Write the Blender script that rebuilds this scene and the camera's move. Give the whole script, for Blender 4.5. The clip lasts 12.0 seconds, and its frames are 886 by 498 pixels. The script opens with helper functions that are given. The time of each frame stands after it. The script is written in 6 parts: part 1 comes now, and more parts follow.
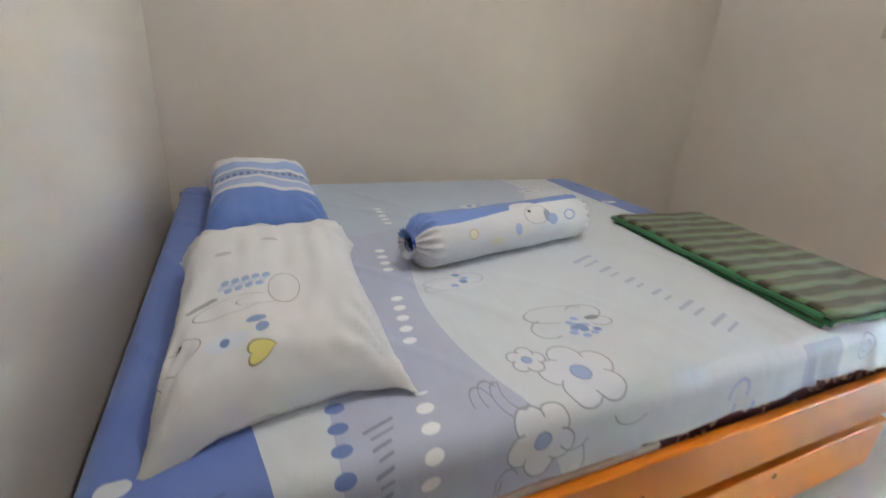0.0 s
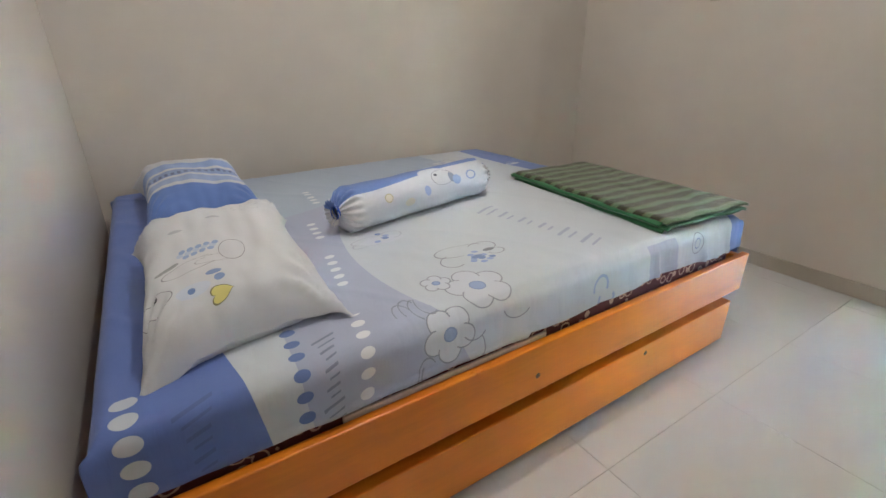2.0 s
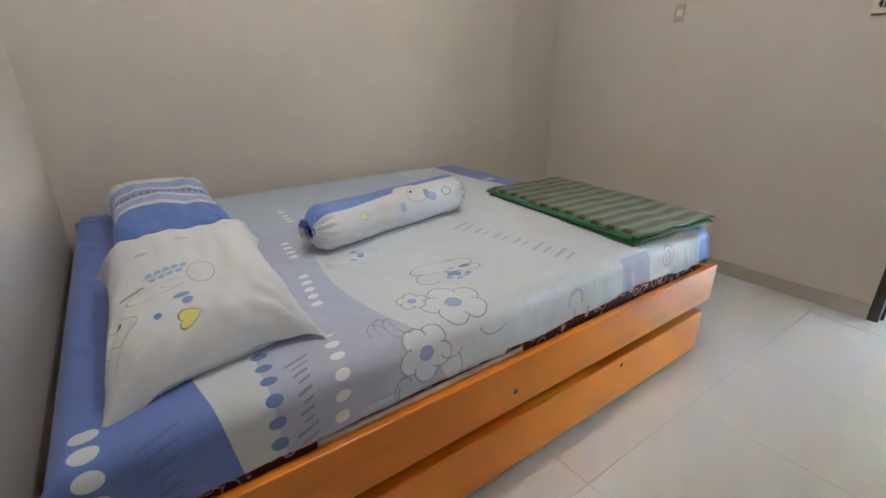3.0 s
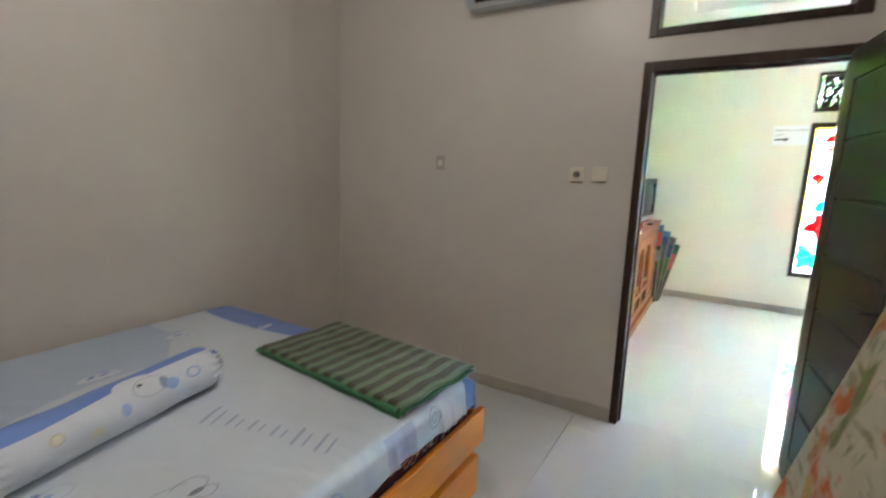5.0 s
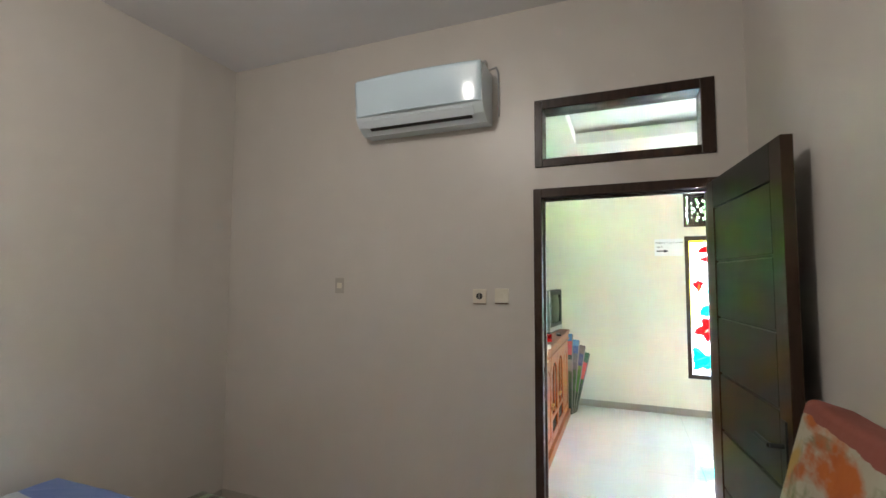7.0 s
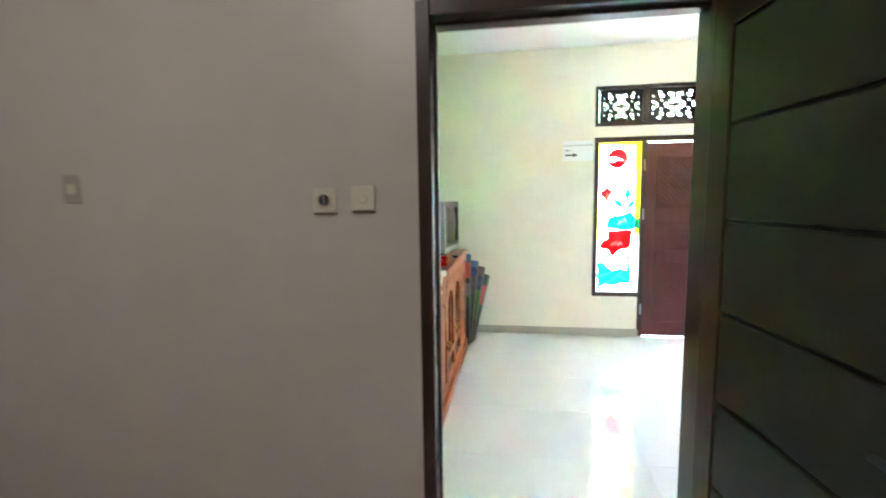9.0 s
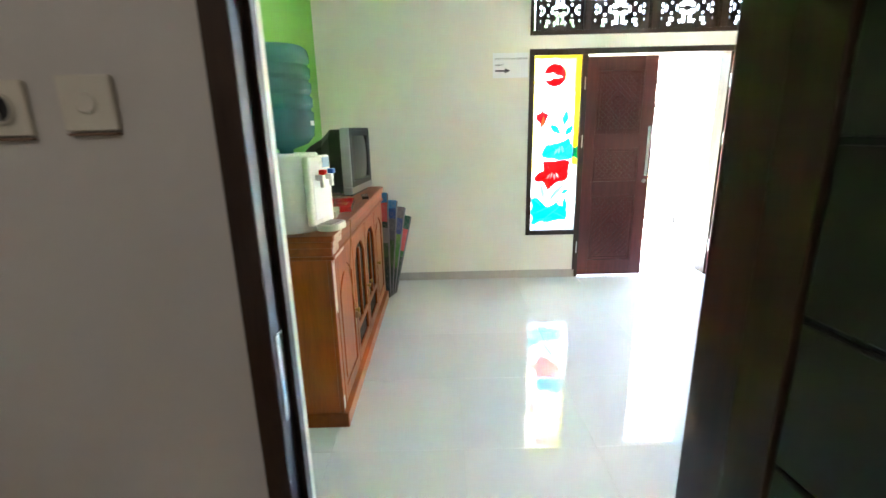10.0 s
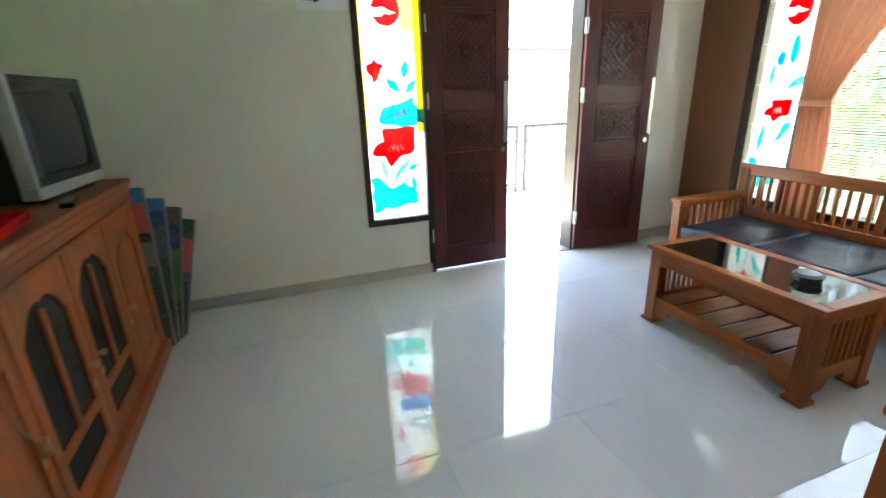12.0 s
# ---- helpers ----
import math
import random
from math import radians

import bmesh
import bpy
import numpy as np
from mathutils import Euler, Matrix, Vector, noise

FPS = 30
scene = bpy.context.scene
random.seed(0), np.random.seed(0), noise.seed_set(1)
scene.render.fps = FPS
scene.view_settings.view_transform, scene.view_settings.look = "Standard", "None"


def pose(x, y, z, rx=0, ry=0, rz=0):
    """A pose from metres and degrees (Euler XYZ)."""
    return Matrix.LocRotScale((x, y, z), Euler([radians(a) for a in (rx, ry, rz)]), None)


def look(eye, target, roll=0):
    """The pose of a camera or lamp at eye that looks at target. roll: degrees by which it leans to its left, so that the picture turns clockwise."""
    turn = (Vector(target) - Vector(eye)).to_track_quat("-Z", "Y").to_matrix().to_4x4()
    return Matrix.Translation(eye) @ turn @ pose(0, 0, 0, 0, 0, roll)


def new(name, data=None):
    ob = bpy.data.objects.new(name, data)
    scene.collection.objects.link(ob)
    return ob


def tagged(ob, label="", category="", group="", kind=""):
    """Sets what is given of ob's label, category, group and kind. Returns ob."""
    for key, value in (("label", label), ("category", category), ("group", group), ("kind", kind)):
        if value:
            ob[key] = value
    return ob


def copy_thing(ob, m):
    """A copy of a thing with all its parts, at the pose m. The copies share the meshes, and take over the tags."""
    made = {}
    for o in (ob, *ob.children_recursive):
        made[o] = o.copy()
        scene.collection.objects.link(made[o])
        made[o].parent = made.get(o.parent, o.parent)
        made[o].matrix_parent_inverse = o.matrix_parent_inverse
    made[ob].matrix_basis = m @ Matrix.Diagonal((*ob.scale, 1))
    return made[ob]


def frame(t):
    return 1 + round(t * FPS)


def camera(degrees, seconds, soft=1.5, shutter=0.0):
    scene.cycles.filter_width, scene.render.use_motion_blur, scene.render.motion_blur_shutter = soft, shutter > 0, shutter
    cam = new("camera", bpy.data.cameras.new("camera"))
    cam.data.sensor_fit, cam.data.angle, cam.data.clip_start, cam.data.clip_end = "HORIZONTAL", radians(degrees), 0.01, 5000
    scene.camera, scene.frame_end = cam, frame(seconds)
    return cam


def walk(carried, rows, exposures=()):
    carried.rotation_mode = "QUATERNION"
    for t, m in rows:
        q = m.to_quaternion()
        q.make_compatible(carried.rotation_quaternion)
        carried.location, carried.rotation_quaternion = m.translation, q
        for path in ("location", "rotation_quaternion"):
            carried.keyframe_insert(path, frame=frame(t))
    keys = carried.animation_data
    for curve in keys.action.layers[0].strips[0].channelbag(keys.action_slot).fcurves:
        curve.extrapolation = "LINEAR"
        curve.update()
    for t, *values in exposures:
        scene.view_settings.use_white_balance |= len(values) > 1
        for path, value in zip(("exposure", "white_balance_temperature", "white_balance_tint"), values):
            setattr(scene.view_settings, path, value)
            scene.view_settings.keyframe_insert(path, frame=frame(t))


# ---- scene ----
cam = camera(88.9, 12.0, shutter=0.4)
PATH = [
    (0, (-2.925, 0.086, 1.184), (-2.141, 1.771, 0.446), 4.7),
    (0.5, (-2.929, -0.041, 1.148), (-2.05, 1.578, 0.371), 3.6),
    (1, (-2.949, -0.127, 1.179), (-2.022, 1.459, 0.389), 0.4),
    (1.5, (-2.973, -0.176, 1.184), (-2.026, 1.399, 0.396), -0.0),
    (2, (-2.981, -0.2, 1.193), (-1.988, 1.351, 0.411), -0.5),
    (2.5, (-2.989, -0.201, 1.194), (-1.946, 1.33, 0.439), -0.4),
    (2.7, (-2.985, -0.205, 1.194), (-1.931, 1.325, 0.453), -0.6),
    (4.3, (-2.805, -0.201, 1.363), (-1.416, 1.115, 0.781), 1.0),
    (4.5, (-2.77, -0.234, 1.406), (-1.311, 1.023, 0.869), 0.5),
    (5, (-2.713, -0.258, 1.487), (-1.037, 0.777, 1.142), 1.7),
    (5.5, (-2.676, -0.293, 1.57), (-0.861, 0.547, 1.529), 1.4),
    (6, (-2.656, -0.317, 1.612), (-0.811, 0.448, 1.726), 0.7),
    (6.5, (-2.614, -0.317, 1.603), (-0.769, 0.443, 1.733), 0.5),
    (8.3, (-1.865, -0.069, 1.554), (0.045, 0.525, 1.578), -1.4),
    (8.5, (-1.732, -0.126, 1.565), (0.184, 0.447, 1.525), -1.4),
    (9, (-1.414, -0.104, 1.481), (0.551, 0.201, 1.262), -0.8),
    (9.5, (-1.078, -0.112, 1.475), (0.88, -0.072, 1.07), -0.2),
    (10, (-0.711, -0.149, 1.44), (1.222, -0.147, 0.925), -1.3),
    (10.5, (-0.388, -0.177, 1.407), (1.53, -0.2, 0.843), -0.9),
    (11, (-0.079, -0.197, 1.393), (1.806, -0.499, 0.797), 0.8),
    (11.5, (0.144, -0.247, 1.363), (1.986, -0.71, 0.734), -1.4),
    (12, (0.33, -0.382, 1.344), (2.114, -1.013, 0.695), -1.9),
]
EXPOSE = [(0, 7.18), (2.7, 7.14), (4.5, 6.50), (5.5, 6.64), (6.5, 6.62), (9.0, 6.43), (9.5, 6.28), (10.0, 6.0), (10.5, 5.61), (11.0, 5.17), (11.5, 4.85), (12.0, 4.58)]
walk(cam, [(t, look(eye, target, roll)) for t, eye, target, roll in PATH], EXPOSE)
LAMP_POWER = 0.295

# ---- light ----
world = bpy.data.worlds.new("sky")
scene.world = world
world.use_nodes = True
wn = world.node_tree
sky = wn.nodes.new("ShaderNodeTexSky")
sky.sky_type, sky.sun_disc = "NISHITA", False
sky.sun_elevation, sky.sun_rotation = radians(67), radians(153)
wn.links.new(sky.outputs[0], wn.nodes["Background"].inputs["Color"])
wn.nodes["Background"].inputs["Strength"].default_value = 0.15
sun_data = bpy.data.lights.new("sun", "SUN")
sun_data.energy, sun_data.angle, sun_data.color = 5.0, radians(0.5), (1.0, 0.95, 0.86)
new("sun", sun_data).matrix_world = look((1.5, -3.0, 8), (0, 0, 0))
lamp_data = bpy.data.lights.new("bedroom_bulb", "POINT")
lamp_data.energy, lamp_data.shadow_soft_size, lamp_data.color = LAMP_POWER, 0.028, (1.0, 0.952, 0.872)
new("bedroom_bulb", lamp_data).location = (-2.05, 0.76, 2.95)


# ---- node helpers ----
class Mix:
    """A small builder for node materials."""

    def __init__(self, name):
        self.mat = bpy.data.materials.new(name)
        self.mat.use_nodes = True
        self.nt = self.mat.node_tree
        self.bsdf = self.nt.nodes["Principled BSDF"]

    def node(self, kind, **inputs):
        n = self.nt.nodes.new(kind)
        for key, value in inputs.items():
            self.put(value, n.inputs[key.replace("_", " ")])
        return n

    def put(self, value, socket):
        if isinstance(value, bpy.types.NodeSocket):
            self.nt.links.new(value, socket)
        elif isinstance(value, (tuple, list)) and len(value) == 3 and socket.type == "RGBA":
            socket.default_value = (*value, 1)
        else:
            socket.default_value = value

    def math(self, op, a, b=0.0, c=0.0):
        n = self.nt.nodes.new("ShaderNodeMath")
        n.operation = op
        for k, v in enumerate((a, b, c)):
            self.put(v, n.inputs[k])
        return n.outputs[0]

    def blend(self, f, a, b):
        n = self.nt.nodes.new("ShaderNodeMix")
        n.data_type = "RGBA"
        self.put(f, n.inputs[0]), self.put(a, n.inputs[6]), self.put(b, n.inputs[7])
        return n.outputs[2]

    def coord(self, which="Object", scale=(1, 1, 1)):
        tc = self.nt.nodes.new("ShaderNodeTexCoord")
        mp = self.nt.nodes.new("ShaderNodeMapping")
        mp.inputs["Scale"].default_value = scale
        self.nt.links.new(tc.outputs[which], mp.inputs[0])
        return mp.outputs[0]

    def noise(self, scale, detail=3, which="Object", stretch=(1, 1, 1)):
        n = self.node("ShaderNodeTexNoise", Vector=self.coord(which, stretch), Scale=scale, Detail=detail)
        return n.outputs["Fac"]

    def ramp(self, f, *stops):
        n = self.nt.nodes.new("ShaderNodeValToRGB")
        self.put(f, n.inputs[0])
        while len(n.color_ramp.elements) < len(stops):
            n.color_ramp.elements.new(0.5)
        for e, (p, c) in zip(n.color_ramp.elements, stops):
            e.position, e.color = p, (*c, 1)
        return n.outputs[0]

    def bump(self, height, strength=0.2, distance=0.002):
        n = self.node("ShaderNodeBump", Height=height, Strength=strength, Distance=distance)
        self.put(n.outputs[0], self.bsdf.inputs["Normal"])

    def uv(self):
        n = self.node("ShaderNodeSeparateXYZ", Vector=self.coord("UV"))
        return n.outputs[0], n.outputs[1]

    def done(self, colour, rough=0.5, metal=0.0, **more):
        self.put(colour, self.bsdf.inputs["Base Color"])
        self.put(rough, self.bsdf.inputs["Roughness"])
        self.put(metal, self.bsdf.inputs["Metallic"])
        for key, value in more.items():
            self.put(value, self.bsdf.inputs[key.replace("_", " ")])
        return self.mat


def scaled(c, k):
    return tuple(min(1.0, v * k) for v in c)


def plain(name, c, rough=0.5, metal=0.0, var=0.12, scale=6.0, grain=150.0, bump=0.15, **more):
    """A surface with blotches, fine grain and uneven gloss."""
    b = Mix(name)
    big, fine = b.noise(scale, 4), b.noise(grain, 2)
    f = b.math("ADD", b.math("MULTIPLY", big, 0.75), b.math("MULTIPLY", fine, 0.25))
    col = b.blend(f, scaled(c, 1 - var), scaled(c, 1 + var))
    b.bump(fine, bump, 0.001)
    r = b.math("ADD", rough - 0.06, b.math("MULTIPLY", big, 0.12))
    return b.done(col, r, metal, **more)


def wood(name, c, rough=0.35, stretch=(1, 12, 12), dark=0.55, coat=0.0):
    b = Mix(name)
    ring = b.noise(3.0, 6, "Object", stretch)
    fine = b.noise(18.0, 3, "Object", stretch)
    f = b.math("ADD", b.math("MULTIPLY", ring, 0.7), b.math("MULTIPLY", fine, 0.3))
    rnd = b.nt.nodes.new("ShaderNodeObjectInfo").outputs["Random"]
    f = b.math("ADD", f, b.math("MULTIPLY", b.math("SUBTRACT", rnd, 0.5), 0.2))
    col = b.ramp(f, (0.3, scaled(c, dark)), (0.5, c), (0.72, scaled(c, 1 + (1 - dark) * 0.75)))
    b.bump(fine, 0.12, 0.001)
    return b.done(col, b.math("ADD", rough - 0.05, b.math("MULTIPLY", fine, 0.12)), 0.0, Coat_Weight=coat, Coat_Roughness=0.12, Specular_IOR_Level=0.32)


def paint(name, c, rough=0.55, spec=0.5):
    """Rolled wall paint: faint roller texture, long soft unevenness, hand marks."""
    b = Mix(name)
    big = b.noise(0.9, 4)
    mid = b.noise(5.0, 5)
    fine = b.noise(220.0, 2)
    f = b.math("ADD", b.math("MULTIPLY", big, 0.6), b.math("MULTIPLY", mid, 0.4))
    col = b.blend(f, scaled(c, 0.91), scaled(c, 1.07))
    mix = b.math("ADD", b.math("MULTIPLY", fine, 0.15), b.math("MULTIPLY", b.noise(2.2, 3), 4.0))
    b.bump(mix, 0.3, 0.004)
    return b.done(col, rough, 0.0, Specular_IOR_Level=spec)


# ---- materials ----
M_WALL = paint("bedroom_paint", (0.612, 0.570, 0.523), 0.36)
M_CREAM = paint("cream_paint", (0.775, 0.745, 0.655), 0.5)
M_GREEN = paint("green_paint", (0.17, 0.47, 0.045), 0.42)
M_BROWN = paint("brown_paint", (0.23, 0.09, 0.03), 0.45)
M_CEIL = paint("ceiling_paint", (0.87, 0.86, 0.875), 0.6)
M_SKIRT = plain("skirting_tile", (0.42, 0.39, 0.34), 0.35)
M_FRAME = wood("dark_frame_wood", (0.035, 0.018, 0.010), 0.32, (14, 14, 1))
M_LEAF = plain("dark_door_paint", (0.024, 0.023, 0.017), 0.40, var=0.3, scale=3.0, bump=0.1, Specular_IOR_Level=0.35)
M_MAHOG = wood("mahogany", (0.094, 0.020, 0.015), 0.42, (12, 12, 1), 0.75, 0.08)
M_PINE = wood("varnished_pine", (0.70, 0.205, 0.014), 0.32, (0.6, 5, 5), 0.86, 0.2)
M_PINE2 = wood("varnished_pine_end", (0.68, 0.195, 0.014), 0.32, (5, 0.6, 5), 0.86, 0.2)
M_TEAK = wood("teak", (0.33, 0.084, 0.011), 0.36, (1.2, 14, 14), 0.6, 0.05)
M_TEAK_Y = wood("teak_cross", (0.33, 0.084, 0.011), 0.36, (14, 1.2, 14), 0.6, 0.05)
M_TEAK_Z = wood("teak_upright", (0.31, 0.077, 0.010), 0.36, (14, 14, 1.2), 0.6, 0.05)
M_CAB = wood("cabinet_wood", (0.33, 0.076, 0.010), 0.34, (8, 8, 0.8), 0.68, 0.10)
M_CABX = wood("cabinet_wood_long", (0.29, 0.068, 0.010), 0.34, (0.8, 8, 8), 0.68, 0.10)
M_CORD = plain("brown_cord", (0.34, 0.18, 0.09), 0.5)
M_SMOKE = plain("smoked_glass", (0.010, 0.010, 0.010), 0.06, bump=0.0)
M_DARKPANE = plain("dark_pane", (0.010, 0.009, 0.008), 0.22, bump=0.0, Specular_IOR_Level=0.25)
M_WHITEP = plain("white_plastic", (0.80, 0.80, 0.78), 0.28, var=0.03, bump=0.03)
M_ACW = plain("white_gloss_plastic", (0.80, 0.88, 0.93), 0.12, var=0.02, bump=0.02)
M_GREYP = plain("grey_plastic", (0.34, 0.34, 0.34), 0.35)
M_BLACKP = plain("black_plastic", (0.012, 0.012, 0.012), 0.42)
M_SCREEN = plain("screen_glass", (0.028, 0.032, 0.032), 0.10, bump=0.0, var=0.03)
M_STEEL = plain("brushed_steel", (0.62, 0.62, 0.60), 0.24, 1.0, var=0.05)
M_BRASS = plain("old_brass", (0.45, 0.28, 0.10), 0.3, 1.0)
M_IRON = plain("black_iron", (0.02, 0.02, 0.02), 0.45)
M_RED = plain("red_plastic", (0.62, 0.012, 0.012), 0.25, var=0.05)
M_BLUEP = plain("blue_plastic", (0.01, 0.10, 0.55), 0.3)
M_BOX = plain("cream_card", (0.66, 0.55, 0.36), 0.6)
M_PAPER = plain("white_paper", (0.80, 0.82, 0.86), 0.6, var=0.03)
M_INK = plain("black_ink", (0.03, 0.03, 0.05), 0.6)
M_TAPE = plain("peeling_tape", (0.70, 0.62, 0.58), 0.3, var=0.3, scale=30)
M_PLATE = plain("ivory_switch", (0.70, 0.65, 0.54), 0.3)
M_BLANKPL = plain("dusty_plate", (0.44, 0.40, 0.35), 0.5)
M_SEAT = plain("dark_blue_leatherette", (0.006, 0.022, 0.040), 0.30, var=0.25, grain=260, bump=0.1, Specular_IOR_Level=0.32)
M_TERR = plain("terrace_tile", (0.74, 0.73, 0.70), 0.35, scale=2)
M_WHITEW = paint("white_outside_paint", (0.78, 0.78, 0.74))
M_ROOF = plain("roof_tile", (0.34, 0.26, 0.22), 0.7)
M_LEAVES = plain("leaves", (0.055, 0.13, 0.025), 0.5, var=0.5, scale=1.2)
M_BARK = plain("bark", (0.12, 0.09, 0.06), 0.85, scale=20)
M_GRASS = plain("lawn", (0.10, 0.12, 0.06), 0.9, var=0.4, scale=1.5)
M_GROUT = plain("grout", (0.50, 0.49, 0.47), 0.7)
M_LAMPSH = plain("opal_shade", (0.85, 0.83, 0.78), 0.35)
M_HINGE = plain("hinge_steel", (0.55, 0.55, 0.53), 0.3, 1.0)
M_FILM = plain("plastic_film", (0.65, 0.55, 0.50), 0.12, var=0.2, scale=30)


def tile_material(name="polished_tile", c=(0.60, 0.61, 0.612)):
    b = Mix(name)
    cloud = b.noise(3.0, 5)
    speck = b.noise(400.0, 2)
    rnd = b.nt.nodes.new("ShaderNodeObjectInfo").outputs["Random"]
    f = b.math("ADD", b.math("MULTIPLY", cloud, 0.6), b.math("MULTIPLY", rnd, 0.4))
    col = b.blend(f, scaled(c, 0.95), scaled(c, 1.04))
    col = b.blend(b.math("MULTIPLY", speck, 0.12), col, (0.5, 0.48, 0.44))
    b.bump(b.noise(2.0, 2), 0.05, 0.001)
    smear = b.noise(4.0, 6)
    return b.done(col, b.math("ADD", 0.008, b.math("MULTIPLY", smear, 0.025)), 0.0, Specular_IOR_Level=0.9)


M_TILE = tile_material()


def glass_sheet(name, colour, clear=1.0, gloss=0.08):
    """Thin glass: tinted see-through, part of it milky, with a plain mirror gloss."""
    b = Mix(name)
    out = b.nt.nodes["Material Output"]
    tr = b.node("ShaderNodeBsdfTransparent", Color=colour)
    tl = b.node("ShaderNodeBsdfTranslucent", Color=colour)
    gl = b.node("ShaderNodeBsdfGlossy", Roughness=0.03)
    m1 = b.node("ShaderNodeMixShader")
    m1.inputs[0].default_value = 1 - clear
    m2 = b.node("ShaderNodeMixShader")
    m2.inputs[0].default_value = gloss
    b.nt.links.new(tr.outputs[0], m1.inputs[1]), b.nt.links.new(tl.outputs[0], m1.inputs[2])
    b.nt.links.new(m1.outputs[0], m2.inputs[1]), b.nt.links.new(gl.outputs[0], m2.inputs[2])
    b.nt.links.new(m2.outputs[0], out.inputs[0])
    return b.mat


G_CLEAR = glass_sheet("clear_glass", (0.93, 0.95, 0.94), 1.0, 0.06)
G_MILK = glass_sheet("milky_glass", (0.84, 0.85, 0.82), 0.05)
G_RED = glass_sheet("red_glass", (0.85, 0.012, 0.018), 0.05)
G_ORANGE = glass_sheet("orange_glass", (0.85, 0.16, 0.02), 0.05)
G_TEAL = glass_sheet("teal_glass", (0.008, 0.80, 0.78), 0.05)
G_BLUE = glass_sheet("blue_glass", (0.008, 0.52, 0.90), 0.05)
G_YELLOW = glass_sheet("yellow_glass", (0.95, 0.74, 0.06), 0.05)
G_PALE = glass_sheet("pale_teal_glass", (0.18, 0.86, 0.82), 0.05)
G_VEIN = glass_sheet("dark_teal_glass", (0.0, 0.07, 0.09), 0.6)
G_DARKRED = glass_sheet("dark_red_glass", (0.12, 0.0, 0.004), 0.6)
G_BORDER = glass_sheet("grey_border_glass", (0.56, 0.54, 0.47), 0.05)
G_BOTTLE = glass_sheet("bottle_plastic", (0.27, 0.56, 0.60), 0.7, 0.08)
G_MUG = glass_sheet("mug_glass", (0.98, 0.99, 0.985), 1.0, 0.07)


# ---- mesh helpers ----
def part(name, bm, material, parent=None, label="", smooth=False):
    me = bpy.data.meshes.new(name)
    bm.to_mesh(me)
    bm.free()
    if smooth:
        me.shade_smooth()
    for m in material if isinstance(material, (list, tuple)) else (material,):
        me.materials.append(m)
    ob = new(name, me)
    if parent is not None:
        ob.parent = parent
    return tagged(ob, label)


def thing(name, at, label, category, group="", kind=""):
    ob = new(name)
    ob.empty_display_size = 0.1
    ob.matrix_basis = at if isinstance(at, Matrix) else pose(*at)
    return tagged(ob, label, category, group, kind)


def fixed(ob, label="", category="structure"):
    return tagged(ob, label, category, kind="structure")


def add_box(bm, x0, x1, y0, y1, z0, z1, bevel=0.0, seg=2, turn=None):
    vs = bmesh.ops.create_cube(bm, size=1)["verts"]
    for v in vs:
        v.co = Vector(((x0 + x1) / 2 + v.co.x * (x1 - x0), (y0 + y1) / 2 + v.co.y * (y1 - y0), (z0 + z1) / 2 + v.co.z * (z1 - z0)))
    if bevel:
        es = {e for v in vs for e in v.link_edges}
        out = bmesh.ops.bevel(bm, geom=list(es), offset=bevel, segments=seg, affect="EDGES", profile=0.5)
        vs = list({v for f in out["faces"] for v in f.verts} | {v for v in vs if v.is_valid})
    if turn is not None:
        bmesh.ops.transform(bm, matrix=turn, verts=vs)
    return vs


def box(*a, bevel=0.0, seg=2, turn=None):
    bm = bmesh.new()
    add_box(bm, *a, bevel=bevel, seg=seg, turn=turn)
    return bm


def boxes(rows, bevel=0.0):
    bm = bmesh.new()
    for r in rows:
        add_box(bm, *r, bevel=bevel)
    return bm


def lathe(profile, steps=32, cap=True):
    """A turned body from (radius, height) pairs."""
    bm = bmesh.new()
    rings = []
    for r, z in profile:
        rings.append([bm.verts.new((r * math.cos(2 * math.pi * k / steps), r * math.sin(2 * math.pi * k / steps), z)) for k in range(steps)])
    for a, b in zip(rings, rings[1:]):
        for k in range(steps):
            bm.faces.new((a[k], a[(k + 1) % steps], b[(k + 1) % steps], b[k]))
    if cap:
        bm.faces.new(rings[0][::-1]), bm.faces.new(rings[-1])
    bmesh.ops.recalc_face_normals(bm, faces=bm.faces)
    return bm


def rod(a, b, r, steps=10):
    a, b = Vector(a), Vector(b)
    bm = lathe([(r, 0), (r, (b - a).length)], steps)
    bmesh.ops.transform(bm, matrix=Matrix.Translation(a) @ (b - a).to_track_quat("Z", "Y").to_matrix().to_4x4(), verts=bm.verts)
    return bm


def join(*bms):
    out = bmesh.new()
    for b in bms:
        me = bpy.data.meshes.new("t")
        b.to_mesh(me)
        b.free()
        out.from_mesh(me)
        bpy.data.meshes.remove(me)
    return out


def moved(bm, m):
    bmesh.ops.transform(bm, matrix=m, verts=bm.verts)
    return bm


def outline(points, thick, axis="x"):
    """A flat piece of thickness thick from a closed outline of (s, z)."""
    bm = bmesh.new()
    place = (lambda s, z, d: (d, s, z)) if axis == "x" else (lambda s, z, d: (s, d, z))
    a = [bm.verts.new(place(s, z, 0)) for s, z in points]
    b = [bm.verts.new(place(s, z, thick)) for s, z in points]
    bm.faces.new(a), bm.faces.new(b[::-1])
    n = len(a)
    for k in range(n):
        bm.faces.new((a[k], b[k], b[(k + 1) % n], a[(k + 1) % n]))
    bmesh.ops.recalc_face_normals(bm, faces=bm.faces)
    return bm


